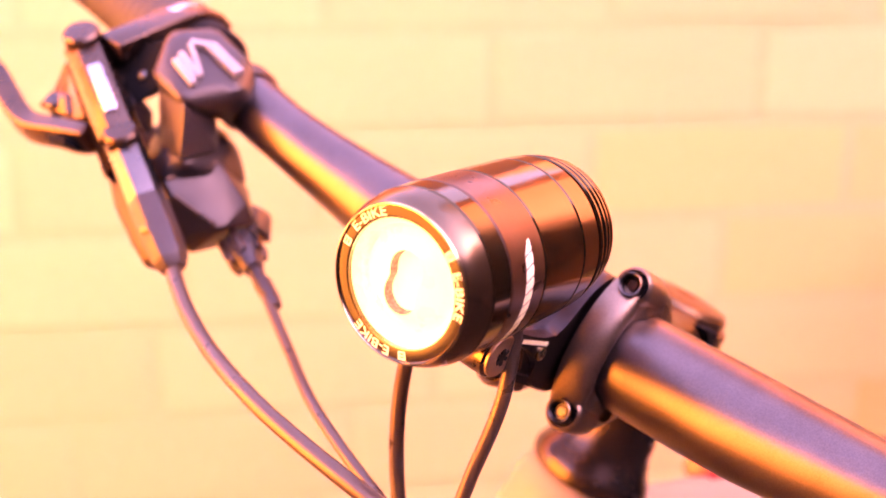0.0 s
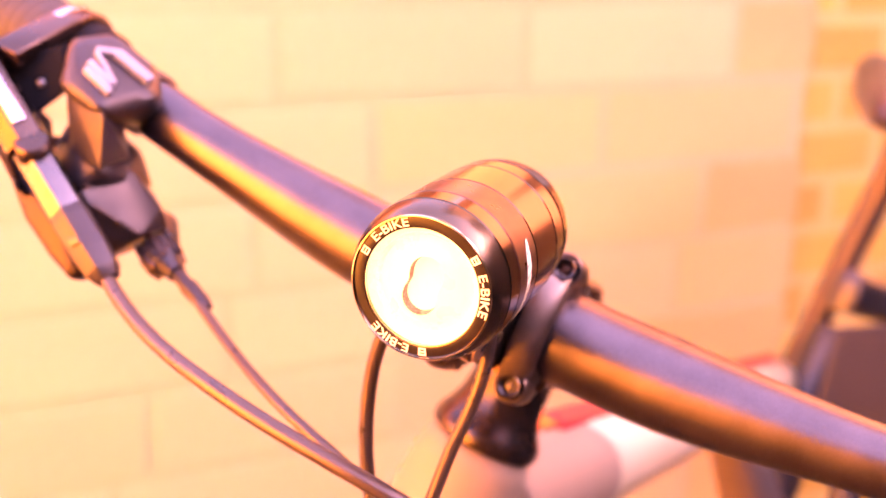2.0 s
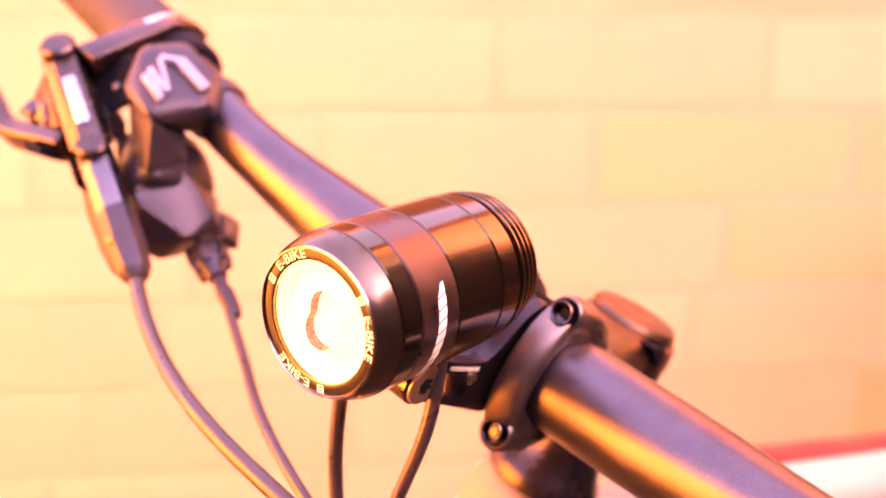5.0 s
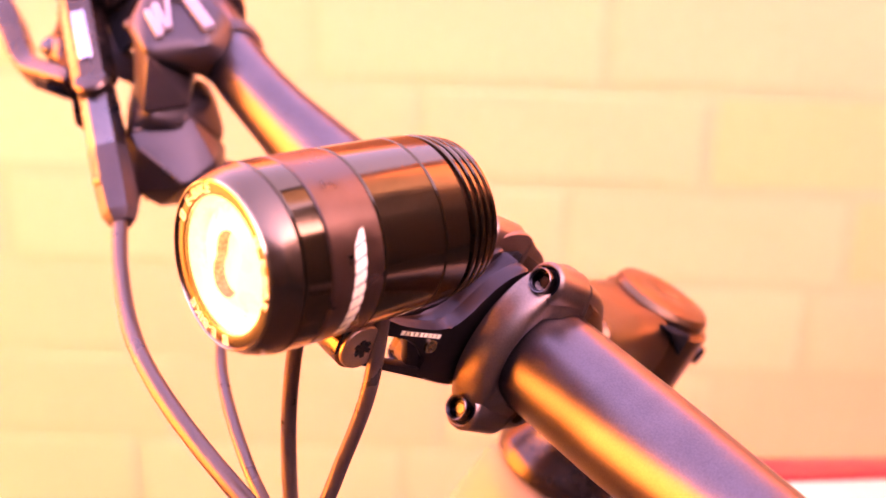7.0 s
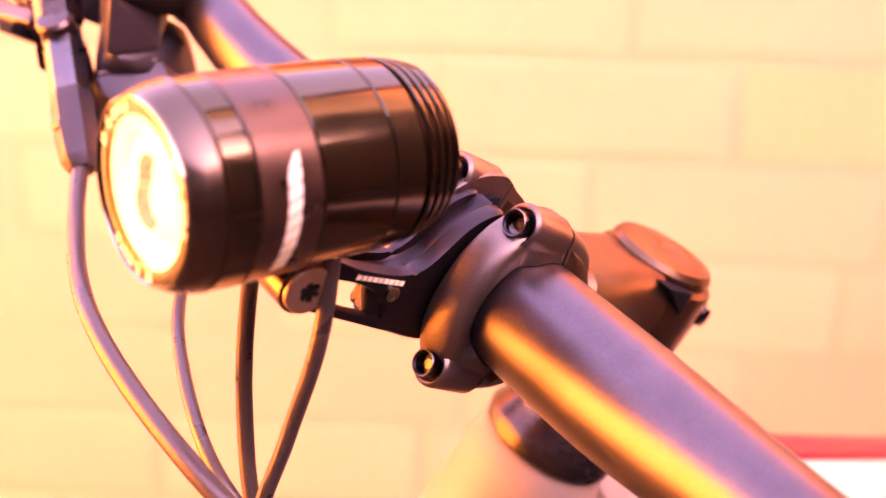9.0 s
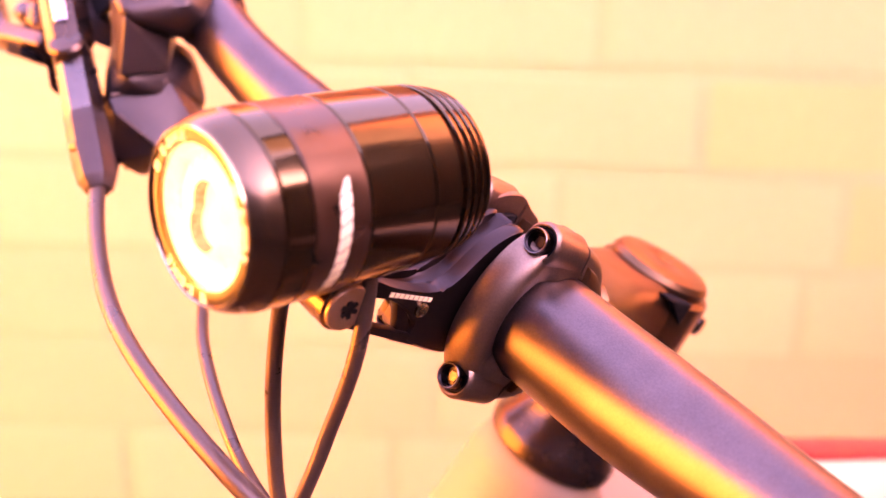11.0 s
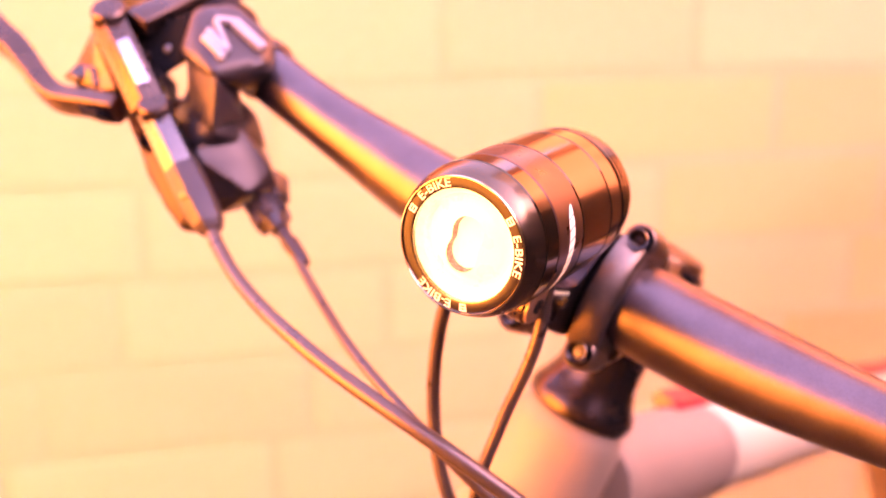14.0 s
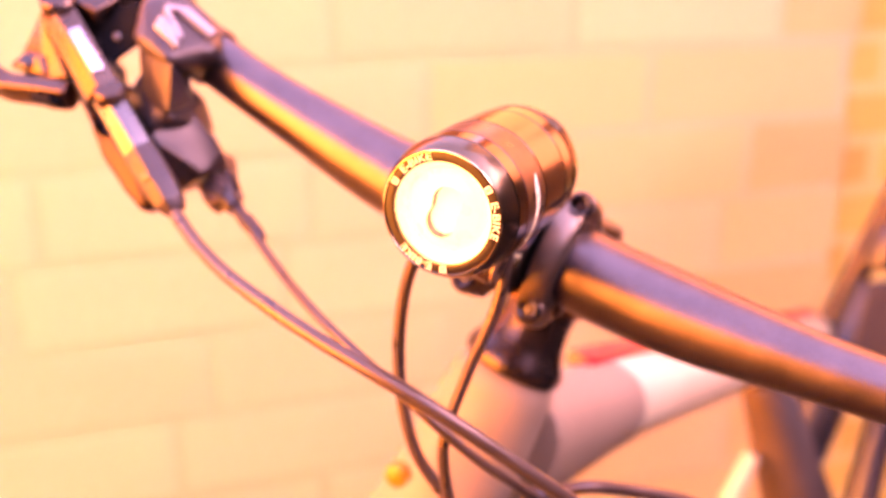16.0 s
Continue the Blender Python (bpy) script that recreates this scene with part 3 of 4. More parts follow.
def waisted_ring(name, prof, mat, label=""):
    """Ring round the lens's axis; each step (depth, scale, how far it is waisted like an hourglass)."""
    bm = bmesh.new()
    rings = []
    for y, scale, w in prof:
        ring = []
        for k in range(96):
            a = 2 * math.pi * k / 96
            waist = math.hypot(0.0083 * math.cos(a), 0.0043 * math.sin(a))
            r = scale * ((1 - w) + w * waist / 0.0083)
            ring.append(Vector((r * math.sin(a), y, r * math.cos(a))))
        rings.append(ring)
    bridge(bm, rings, caps=False)
    return lamp_part(name, bm, mat, refl, label)


waisted_ring("lens_ridge", [(-0.0036, 0.0108, 0.0), (-0.0026, 0.0098, 0.35), (-0.0020, 0.0089, 0.8), (-0.0018, 0.0083, 1.0)], LED_GLOW)
waisted_ring("light_well", [(-0.0018, 0.0083, 1.0), (-0.0026, 0.0082, 1.0), (-0.0036, 0.0080, 1.0), (-0.0046, 0.0078, 0.95)], WELL, "speckled amber-brown hourglass well in the lens's middle")
waisted_ring("light_source", [(-0.0046, 0.0078, 0.95), (-0.0048, 0.0052, 0.6), (-0.0047, 0.0034, 0.2), (-0.0046, 0.0001, 0.0)], LED_CHIP, "glowing light source")
bm = bmesh.new()
lathe(bm, [(-0.0010, 0.0001), (-0.0010, 0.0159), (-0.0003, 0.0159), (0.0002, 0.0120), (0.0004, 0.0060), (0.0004, 0.0001)], 96)
glass = lamp_part("front_glass", bm, GLASS, None, "clear front glass")
glass.visible_shadow = False

# words round the ring, three times, each with a small square mark before it
for k in range(3):
    mid = radians(140 - 120 * k)
    bm = lettering("E-BIKE", 0.0032)
    r_mid = 0.0176
    for v in bm.verts:
        a = mid - radians(1.6) - v.co.x * 1.33 / r_mid
        r = r_mid + v.co.y * 1.05
        v.co = Vector((-r * math.cos(a), 0.00012, r * math.sin(a)))
    lamp_part("lettering", bm, WHITE_PRINT, bezel, "white lettering", False)
    bm = bmesh.new()
    for x0, x1, y0, y1 in ((-0.0011, 0.0011, 0.0006, 0.0011), (-0.0011, 0.0011, -0.0011, -0.0006), (-0.0011, -0.0006, -0.0006, 0.0006), (0.0006, 0.0011, -0.0006, 0.0006), (-0.0006, 0.0006, -0.0002, 0.0002)):
        vs = []
        for x, y in ((x0, y0), (x1, y0), (x1, y1), (x0, y1)):
            a = mid + 0.0092 / r_mid - x / r_mid
            vs.append(bm.verts.new((-(r_mid + y) * math.cos(a), 0.00012, (r_mid + y) * math.sin(a))))
        bm.faces.new(vs)
    lamp_part("square_mark", bm, WHITE_PRINT, bezel, "white square mark", False)

# printed mark along the matt band: plain pale shapes
MARK = 9
for k in range(MARK):
    bm = bmesh.new()
    s0, s1 = k / MARK, (k + 0.90) / MARK
    grid = []
    for i in range(5):
        f = i / 4
        q0 = -1.0 if k else 0.25 - 1.25 * f
        row = []
        for q in (q0, (q0 + 1) / 2, 1.0):
            # each shape leans along the band, and its corners are eased
            ease = 0.90 if i in (0, 4) and abs(q) > 0.9 and k else 1.0
            s = s0 + (s1 - s0) * f - 0.022 * q
            a = radians(-41.3 + 71.5 * s)
            y = -0.0222 + 0.0013 * s - 0.00165 * q * ease
            row.append(bm.verts.new((-0.02248 * math.cos(a), y, -0.02248 * math.sin(a))))
        grid.append(row)
    for p, q in zip(grid, grid[1:]):
        for c in (0, 1):
            bm.faces.new((p[c], p[c + 1], q[c + 1], q[c]))
    lamp_part("printed_mark", bm, WHITE_PRINT, bpy.data.objects["printed_band"], "white printed mark", False)

# bracket: two side plates from the bar clamp to the pivot, a top web, and the lug under the lamp
HALF = 0.0065
OUTLINE = ((0.0625, -0.0100), (0.0600, -0.0050), (0.0505, -0.0052), (0.0375, -0.0040), (0.0310, -0.0010), (0.0280, 0.0030), (0.0260, 0.0080), (0.0232, 0.0140), (0.0195, 0.0182), (0.0150, 0.0205),
           (0.0135, 0.0150), (0.0165, 0.0080), (0.0182, 0.0), (0.0160, -0.0090), (0.0140, -0.0190), (0.0325, -0.0192), (0.0345, -0.0165), (0.0352, -0.0135), (0.0400, -0.0108), (0.0470, -0.0090), (0.0560, -0.0092))


def bracket_slice(x0, x1, sink):
    """Slice of the bracket between two planes; sink lowers its upper edge, to leave a scooped pocket."""
    edge = [(y, z - sink * (1 if 2 <= i <= 9 else 0), 0) if i < 5 else (y - sink * (0.9 if i < 9 else 0), z - sink * (0.6 if i < 9 else 0), 0) for i, (y, z) in enumerate(OUTLINE)]
    flat = [tuple(p[:2]) for p in catmull([Vector(p) for p in edge + edge[:1]], 4)[:-1]]
    bm = bmesh.new()
    plate(bm, flat, x0, x1, 0.0008)
    return bm


part("bracket_body", bracket_slice(-HALF, -0.0018, 0.0), BRACKET, lamp, "black machined bracket body on the bar")
part("bracket_pocket", bracket_slice(-0.0020, 0.0044, 0.0026), BRACKET, lamp, "scooped pocket in the bracket's top")
part("bracket_side", bracket_slice(0.0042, HALF, 0.0), BRACKET, lamp)
LOW_BEAM = ((0.0300, -0.0162), (0.0460, -0.0165), (0.0640, -0.0160), (0.0640, -0.0186), (0.0300, -0.0192))
bm = bmesh.new()
plate(bm, LOW_BEAM, -HALF + 0.0001, -HALF + 0.0034, 0.0005)
part("low_beam", bm, BRACKET, lamp)
bm = bmesh.new()
plate(bm, ((0.0450, -0.0085), (0.0400, -0.0098), (0.0330, -0.0160), (0.0330, -0.0180), (0.0385, -0.0172)), -HALF + 0.0012, -HALF + 0.0040, 0.0005)
part("diagonal_strut", bm, BRACKET, lamp)
bm = bmesh.new()
plate(bm, ((0.0640, -0.0072), (0.0570, -0.0062), (0.0555, -0.0120), (0.0570, -0.0180), (0.0640, -0.0188)), -HALF + 0.0002, HALF - 0.0002, 0.0005)
part("front_cheek", bm, BRACKET, lamp)
bm = bmesh.new()
disc(bm, (-HALF + 0.0002, 0.0362, -0.0088), (-1, 0, 0), [(-0.003, 0.0021), (0.0009, 0.0021), (0.0013, 0.0016), (0.0008, 0.0008), (0.0008, 0.0001)], 20)
part("pocket_screw", bm, BRASS, lamp, "small brass screw in the bracket's side")
PIVOT = Vector((0, 0.0656, -0.0120))
bm = bmesh.new()
disc(bm, PIVOT + Vector((-0.0092, 0, 0)), (1, 0, 0), [(0, 0.0064), (0.0006, 0.0070), (0.0040, 0.0070), (0.0144, 0.0070), (0.0178, 0.0070), (0.0184, 0.0060)], 40)
part("pivot_boss", bm, PIVOT_RIM, lamp)
bm = bmesh.new()
disc(bm, PIVOT + Vector((-0.0093, 0, 0)), (-1, 0, 0), [(-0.001, 0.0062), (0.0006, 0.0062), (0.0010, 0.0059), (0.0012, 0.0026), (0.0011, 0.0023), (0.0002, 0.0022), (0.0002, 0.0001)], 40)
pb = part("pivot_bolt", bm, PIVOT_STEEL, lamp, "brassy steel pivot bolt")
# three dark bars on the bolt's face stand for a socket in shade
bm = bmesh.new()
for k in range(3):
    bmesh.ops.create_cube(bm, size=1, matrix=Matrix.Translation(PIVOT + Vector((-0.0104, 0, 0))) @ Matrix.Rotation(k * math.pi / 3, 4, "X") @ Matrix.Diagonal((0.0006, 0.0052, 0.0012, 1)))
part("socket", bm, DARK_STEEL, pb, "dark raised star painting the shade of a socket", False)
LUG = TO_STEM @ (RING_C - FRONT * 0.030)
bm = bmesh.new()
loft(bm, [(PIVOT, 0.0053, 0.0055, 0.003), (PIVOT.lerp(LUG, 0.35), 0.0053, 0.009, 0.003), (PIVOT.lerp(LUG, 0.62), 0.0053, 0.014, 0.003)], (1, 0, 0))
part("mounting_lug", bm, ANOD_MATT, lamp)
bm = bmesh.new()
loft(bm, [((-0.0024, -0.010, -0.0228), 0.004, 0.0008, 0.0006), ((-0.0024, -0.044, -0.0228), 0.004, 0.0008, 0.0006)], (1, 0, 0))
lamp_part("bottom_rail", bm, ANOD_MATT)
bm = bmesh.new()
for k in range(9):
    bmesh.ops.create_cube(bm, size=1, matrix=Matrix.Translation((-HALF - 0.0001, 0.0496 - 0.0018 * k, -0.0070 + 0.00018 * k)) @ Matrix.Rotation(radians(-7), 4, "X") @ Matrix.Diagonal((0.0002, 0.0014, 0.0013, 1)))
part("small_print", bm, WHITE_PRINT, lamp, "illegible pale print", False)

# ------------------------------------------------------------ faceplate of the stem: two curved bands with bolts
BOLT_Z = {1: 0.0210, -1: -0.0220}
for sx in (-1, 1):
    bm = bmesh.new()
    clamp_band(bm, sx, -88.5, 88.5, 84)
    rear = bmesh.new()
    clamp_band(rear, sx, 91, 150, 30)
    clamp_band(rear, sx, 210, 269, 30)
    part("stem_boss", rear, STEM, stem)
    # black ring that fills the gap beside the bracket with shade
    gap = bmesh.new()
    arc_band(gap, min(sx * 0.0060, sx * 0.0082), max(sx * 0.0060, sx * 0.0082), 0.0166, 0.0212, -80, 80, 40, 0.0003)
    part("gap_shade_ring", gap, VOID_BLACK, stem, "black ring painting the shaded gap between bracket and band")
    band = part("faceplate_band", bm, STEM, stem, "black blasted faceplate band")
    for sz in (1, -1):
        bm, hole = bmesh.new(), bmesh.new()
        bolt(bm, hole, (sx * 0.0138, 0.0198, BOLT_Z[sz]), (0, 1, 0), 0.0036, 0.007)
        b = part("clamp_bolt", bm, BOLT_STEEL, stem, "dark steel socket bolt")
        boss = bmesh.new()
        disc(boss, (sx * 0.0138, 0.0172, BOLT_Z[sz]), (0, 1, 0), [(-0.015, 0.0060), (-0.0016, 0.0060), (-0.0006, 0.0057), (0, 0.0050), (-0.0002, 0.0046), (-0.0030, 0.0045)], 40)
        part("bolt_boss", boss, STEM, stem)
        # matt black ring in place of the counterbore's shade
        well = bmesh.new()
        disc(well, (sx * 0.0138, 0.0170, BOLT_Z[sz]), (0, 1, 0), [(-0.010, 0.00445), (-0.0012, 0.00445), (-0.0008, 0.0042), (-0.0010, 0.0030)], 32)
        part("bolt_well_shade", well, VOID_BLACK, stem, "black ring painting the shade in the counterbore round the bolt")
        part("socket", hole, DARK_STEEL, b)
        # lighter ring for the light that the dark bolt's edge catches
        rim = bmesh.new()
        c = Vector((sx * 0.0138, 0.0199, BOLT_Z[sz]))
        bridge(rim, [[c + Vector((r * math.cos(w), h, r * math.sin(w))) for w in (2 * math.pi * n / 40 for n in range(40))] for h, r in ((-0.0004, 0.00362), (0, 0.00358), (0.0002, 0.0034), (0.0001, 0.0032), (-0.0005, 0.0030))], caps=False)
        part("bolt_rim", rim, STEEL, stem, "bright ring painting the lit rim of a bolt")

# ------------------------------------------------------------ brake lever
brake = thing("brake_lever", STEM_M, "black and silver hydraulic brake lever clamped on the bar", "brake lever")
M0, M1 = Vector((0.2150, 0.0430, 0.0010)), Vector((0.1264, 0.0430, -0.0476))
MD = (M1 - M0).normalized()


def along(k, off=(0, 0, 0)):
    return M0.lerp(M1, k) + Vector(off)


LILAC = Vector((0, 0.78, 0.62)).normalized()
bm = bmesh.new()
prism(bm, [(along(0.01), 0.0085), (along(0.45), 0.0082)], -20)
part("reservoir", bm, GLOSS_PLASTIC, brake)
bm = bmesh.new()
loft(bm, [(along(0.19) + LILAC * 0.0075, 0.0026, 0.0012, 0.0008), (along(0.41) + LILAC * 0.0075, 0.0026, 0.0012, 0.0008)], MD.cross(LILAC))
part("reservoir_cover", bm, SILVER, brake, "bright silver strip on the reservoir")
bm = bmesh.new()
disc(bm, along(0.045, (0.001, 0.002, 0.002)), LILAC, [(-0.006, 0.0070), (0.0058, 0.0070), (0.0068, 0.0060), (0.0069, 0.002)], 32)
part("reservoir_screw", bm, GLOSS_PLASTIC, brake)
bm = bmesh.new()
disc(bm, along(0.50), LILAC, [(-0.007, 0.0060), (0.0070, 0.0064), (0.0082, 0.0054), (0.0084, 0.001)], 32)
part("banjo_joint", bm, GLOSS_PLASTIC, brake)
bm = bmesh.new()
prism(bm, [(along(0.47), 0.0068), (along(0.78), 0.0068)], -20)
part("cylinder", bm, STEEL, brake, "silver-black master cylinder")
bm = bmesh.new()
prism(bm, [(along(0.73), 0.0066), (along(0.78), 0.0072), (along(0.92), 0.0072), (along(1.00), 0.0064), (along(1.04), 0.0044)], -20)
part("hose_sleeve", bm, PLASTIC, brake)
facet("sleeve_mark", sheet(((0.1400, -0.0430), (0.1370, -0.0402), (0.1345, -0.0418), (0.1375, -0.0446)), 0.0488, 0.0504, 0.0004), DARK_STEEL, brake, "small oval boss")
facet("side_plate", hull(((0.216, 0.046, -0.006), (0.211, 0.049, -0.009), (0.170, 0.046, -0.036), (0.175, 0.040, -0.033), (0.216, 0.036, -0.010), (0.170, 0.034, -0.039))), GLOSS_PLASTIC, brake)
rounded("lever_housing", ((0.188, 0.037, -0.026), (0.178, 0.037, -0.037), (0.168, 0.037, -0.045), (0.152, 0.037, -0.0525), (0.142, 0.037, -0.0560), (0.138, 0.037, -0.0525), (0.154, 0.040, -0.040),
                          (0.190, 0.022, -0.026), (0.172, 0.022, -0.044), (0.156, 0.022, -0.0525), (0.144, 0.022, -0.0555), (0.150, 0.022, -0.044)), 3, HOUSING, brake, "dark alloy lever housing")
BLADE = catmull(((0.312, 0.034, -0.0185), (0.290, 0.036, -0.0235), (0.269, 0.038, -0.0276), (0.2575, 0.038, -0.0291), (0.2443, 0.038, -0.0331), (0.2337, 0.038, -0.0365), (0.2236, 0.038, -0.0370), (0.2095, 0.038, -0.0330), (0.1930, 0.038, -0.0285)), 4)
bm = bmesh.new()
loft(bm, [(q, 0.0058, 0.0060 - 0.0026 * i / len(BLADE), 0.0018) for i, q in enumerate(BLADE)], (0, 0.85, 0.5))
blade = part("lever_blade", bm, GLOSS_PLASTIC, brake, "curved black lever blade")
rounded("lever_pivot", ((0.2275, 0.039, -0.0295), (0.2225, 0.040, -0.0205), (0.2120, 0.041, -0.0185), (0.2060, 0.041, -0.0260), (0.2275, 0.028, -0.0295), (0.2225, 0.028, -0.0205), (0.2120, 0.028, -0.0185), (0.2060, 0.028, -0.0260)), 2, GLOSS_PLASTIC, brake)
facet("lever_web", hull(((0.2230, 0.041, -0.004), (0.1980, 0.041, -0.022), (0.2090, 0.039, -0.028), (0.2260, 0.037, -0.021), (0.2230, 0.032, -0.006), (0.1980, 0.032, -0.024), (0.2090, 0.031, -0.029), (0.2260, 0.031, -0.022)), 0.0006), GLOSS_PLASTIC, brake)
bm = bmesh.new()
disc(bm, (0.2190, 0.0385, -0.0245), (0, 0.9, 0.4), [(-0.004, 0.0040), (0.0024, 0.0040), (0.0032, 0.0030), (0.0033, 0.001)], 28)
part("pivot_pin", bm, DARK_STEEL, brake)
# black sheet drawn where the slot lies in shade
facet("pivot_slot_shade", sheet(((0.206, -0.0345), (0.196, -0.0318), (0.194, -0.0345), (0.202, -0.0372)), 0.0340, 0.0476, 0.0003), VOID_BLACK, brake, "black sheet painting the shade of the slot under the lever arm")
facet("inner_rib", hull(((0.197, 0.037, -0.005), (0.184, 0.037, -0.009), (0.1785, 0.037, -0.0165), (0.190, 0.037, -0.0150), (0.197, 0.026, -0.005), (0.184, 0.026, -0.009), (0.1785, 0.026, -0.0165), (0.190, 0.026, -0.0150))), PLASTIC, brake)
facet("inner_web", hull(((0.2020, 0.014, -0.016), (0.1800, 0.016, -0.034), (0.1620, 0.016, -0.049), (0.1500, 0.016, -0.050), (0.1760, 0.014, -0.012), (0.1870, 0.006, -0.014), (0.1640, 0.006, -0.046))), PLASTIC, brake)
# solid black filler for the shaded hollow of the clamp
facet("clamp_shade", hull(((0.1968, 0.034, -0.0060), (0.1850, 0.034, -0.0090), (0.207, 0.034, 0.004), (0.189, 0.034, 0.017), (0.178, 0.034, 0.003), (0.187, 0.034, -0.004), (0.222, 0.016, 0.006), (0.204, 0.014, 0.020), (0.192, 0.014, 0.004), (0.202, 0.014, -0.002))), VOID_BLACK, brake, "black filler painting the shade inside the clamp")
# clamp round the bar
bm = bmesh.new()
c0, c1 = bar_point(0.186), bar_point(0.204)
cc = (c0 + c1) / 2
dirb = (c1 - c0).normalized()
disc(bm, cc, dirb, [(-0.0085, 0.0140), (-0.0070, 0.0155), (0.0070, 0.0155), (0.0085, 0.0140)], 44)
part("bar_clamp", bm, CLAMP_BLACK, brake)
bm = bmesh.new()
loft(bm, [((0.2065, -0.006, 0.0335), 0.0060, 0.0020, 0.0014), ((0.2060, 0.002, 0.0348), 0.0060, 0.0022, 0.0014), ((0.2050, 0.011, 0.0328), 0.0061, 0.0024, 0.0014), ((0.2036, 0.020, 0.0262), 0.0062, 0.0028, 0.0014),
          ((0.2026, 0.030, 0.0172), 0.0063, 0.0032, 0.0014), ((0.2024, 0.042, 0.0045), 0.0064, 0.0040, 0.0014)], (1, 0, 0))
strap = part("clamp_strap", bm, GLOSS_PLASTIC, brake, "satin clamp strap over the bar")
# second black filler, beside the strap, for the same shade
rounded("clamp_cheek", [cc + Vector(q) for q in ((0.008, 0.010, 0.008), (0.016, 0.032, -0.012), (0.006, 0.010, -0.014), (0.014, 0.030, -0.026), (-0.006, 0.010, 0.008), (0.000, 0.030, -0.012), (-0.007, 0.010, -0.012), (0.000, 0.028, -0.022))], 2, VOID_BLACK, brake, "black filler painting the shade inside the clamp")
bm = bmesh.new()
loft(bm, [((0.2080, 0.0070, 0.0368), 0.0016, 0.0006, 0.0005), ((0.2072, 0.0150, 0.0330), 0.0016, 0.0006, 0.0005), ((0.2062, 0.0220, 0.0276), 0.0016, 0.0006, 0.0005)], (1, 0, 0))
part("clamp_mark", bm, SILVER, strap, "pale printed mark")
bm = bmesh.new()
disc(bm, (0.1893, 0.0345, 0.0017), (0, 1, 0.2), [(-0.004, 0.0018), (0.0004, 0.0018), (0.0010, 0.0010), (0.0011, 0.0002)], 20)
part("clamp_screw", bm, STEEL, brake, "small steel screw")

# ------------------------------------------------------------ shift control with its cable adjuster
shifter = thing("shift_control", STEM_M, "black plastic shift control with a silver logo shape", "shifter")
rounded("clamp_body", ((0.1510, 0.0475, 0.0014), (0.1455, 0.0300, 0.0150), (0.1830, 0.0400, 0.0215), (0.1750, 0.0450, 0.0050), (0.1560, 0.0220, 0.0255), (0.1780, 0.0250, 0.0310),
                       (0.1690, 0.0360, -0.0020), (0.1590, 0.0300, -0.0010), (0.1590, 0.0180, 0.0020), (0.1800, 0.0050, 0.0000), (0.1540, 0.0020, 0.0060)), 2, PLASTIC, shifter, "moulded black clamp body")
facet("stalk", hull(((0.1516, 0.0466, 0.0012), (0.1472, 0.0400, -0.0170), (0.1738, 0.0425, 0.0050), (0.1705, 0.0360, -0.0055), (0.1640, 0.0340, -0.0180), (0.1575, 0.0230, 0.0012), (0.1500, 0.0220, -0.0088), (0.1690, 0.0120, 0.0000), (0.1660, 0.0120, -0.0200)), 0.0010), PLASTIC, shifter)
bm = bmesh.new()
disc(bm, bar_point(0.160), bar_point(0.157) - bar_point(0.163), [(-0.004, 0.0130), (0.001, 0.0130), (0.0022, 0.0122), (0.0022, 0.011)], 40)
part("clamp_ring", bm, PLASTIC, shifter)
rounded("neck", ((0.1715, 0.0345, -0.0060), (0.1545, 0.0100, -0.0050), (0.1760, 0.0060, -0.0040), (0.1535, 0.0355, -0.0262), (0.1480, 0.0360, -0.0180), (0.1510, 0.0060, -0.0160), (0.1700, 0.0240, -0.0340), (0.1730, 0.0020, -0.0200), (0.1720, 0.0300, -0.0146), (0.1671, 0.0050, -0.0026), (0.1470, 0.0010, -0.0170), (0.1800, 0.0240, -0.0225), (0.1690, 0.0220, -0.0340)), 2, PLASTIC, shifter)
# the box: its sloped top face, and the same face pushed back
TOP_FACE = [Vector(c) for c in ((0.1534, 0.0358, -0.0266), (0.1492, 0.0200, -0.0123), (0.1345, 0.0120, -0.0208), (0.1318, 0.0060, -0.0262), (0.1328, 0.0200, -0.0330), (0.1484, 0.0340, -0.0300))]
box = facet("mechanism_box", hull(TOP_FACE + [c + Vector((0.0130, -0.0068, -0.0150)) for c in TOP_FACE] + [Vector((0.1500, 0.0240, -0.0470)), Vector((0.1470, 0.0005, -0.0172))], 0.0012), PLASTIC, shifter, "faceted mechanism box")
rounded("box_bulge", ((0.1430, 0.0000, -0.0225), (0.1340, 0.0030, -0.0290), (0.1400, -0.0120, -0.0220), (0.1310, -0.0080, -0.0310), (0.1480, -0.0060, -0.0400), (0.1560, -0.0100, -0.0240)), 3, PLASTIC, box)
# glossy tubes added along two edges for the light on their bevels
for a, b, r in ((0, 1, 0.0010), (5, 4, 0.0008)):
    bm = bmesh.new()
    tube(bm, [TOP_FACE[a].lerp(TOP_FACE[b], 0.04 + 0.92 * k / 4) for k in range(5)], r, 10)
    part("edge_rib", bm, GLOSS_PLASTIC, box)
F0, F1 = here(-0.076, 0.407, 1.094), here(-0.0635, 0.386, 1.0825)
bm = bmesh.new()
FD = F1 - F0
disc(bm, F0, FD, [(0, 0.0058), (0.0015, 0.0068), (0.0080, 0.0070), (0.0110, 0.0060), (0.0135, 0.0044), (0.0170, 0.0036), (0.0172, 0.002)], 24)
barrel = part("cable_adjuster", bm, PLASTIC, shifter, "ribbed cable adjuster")
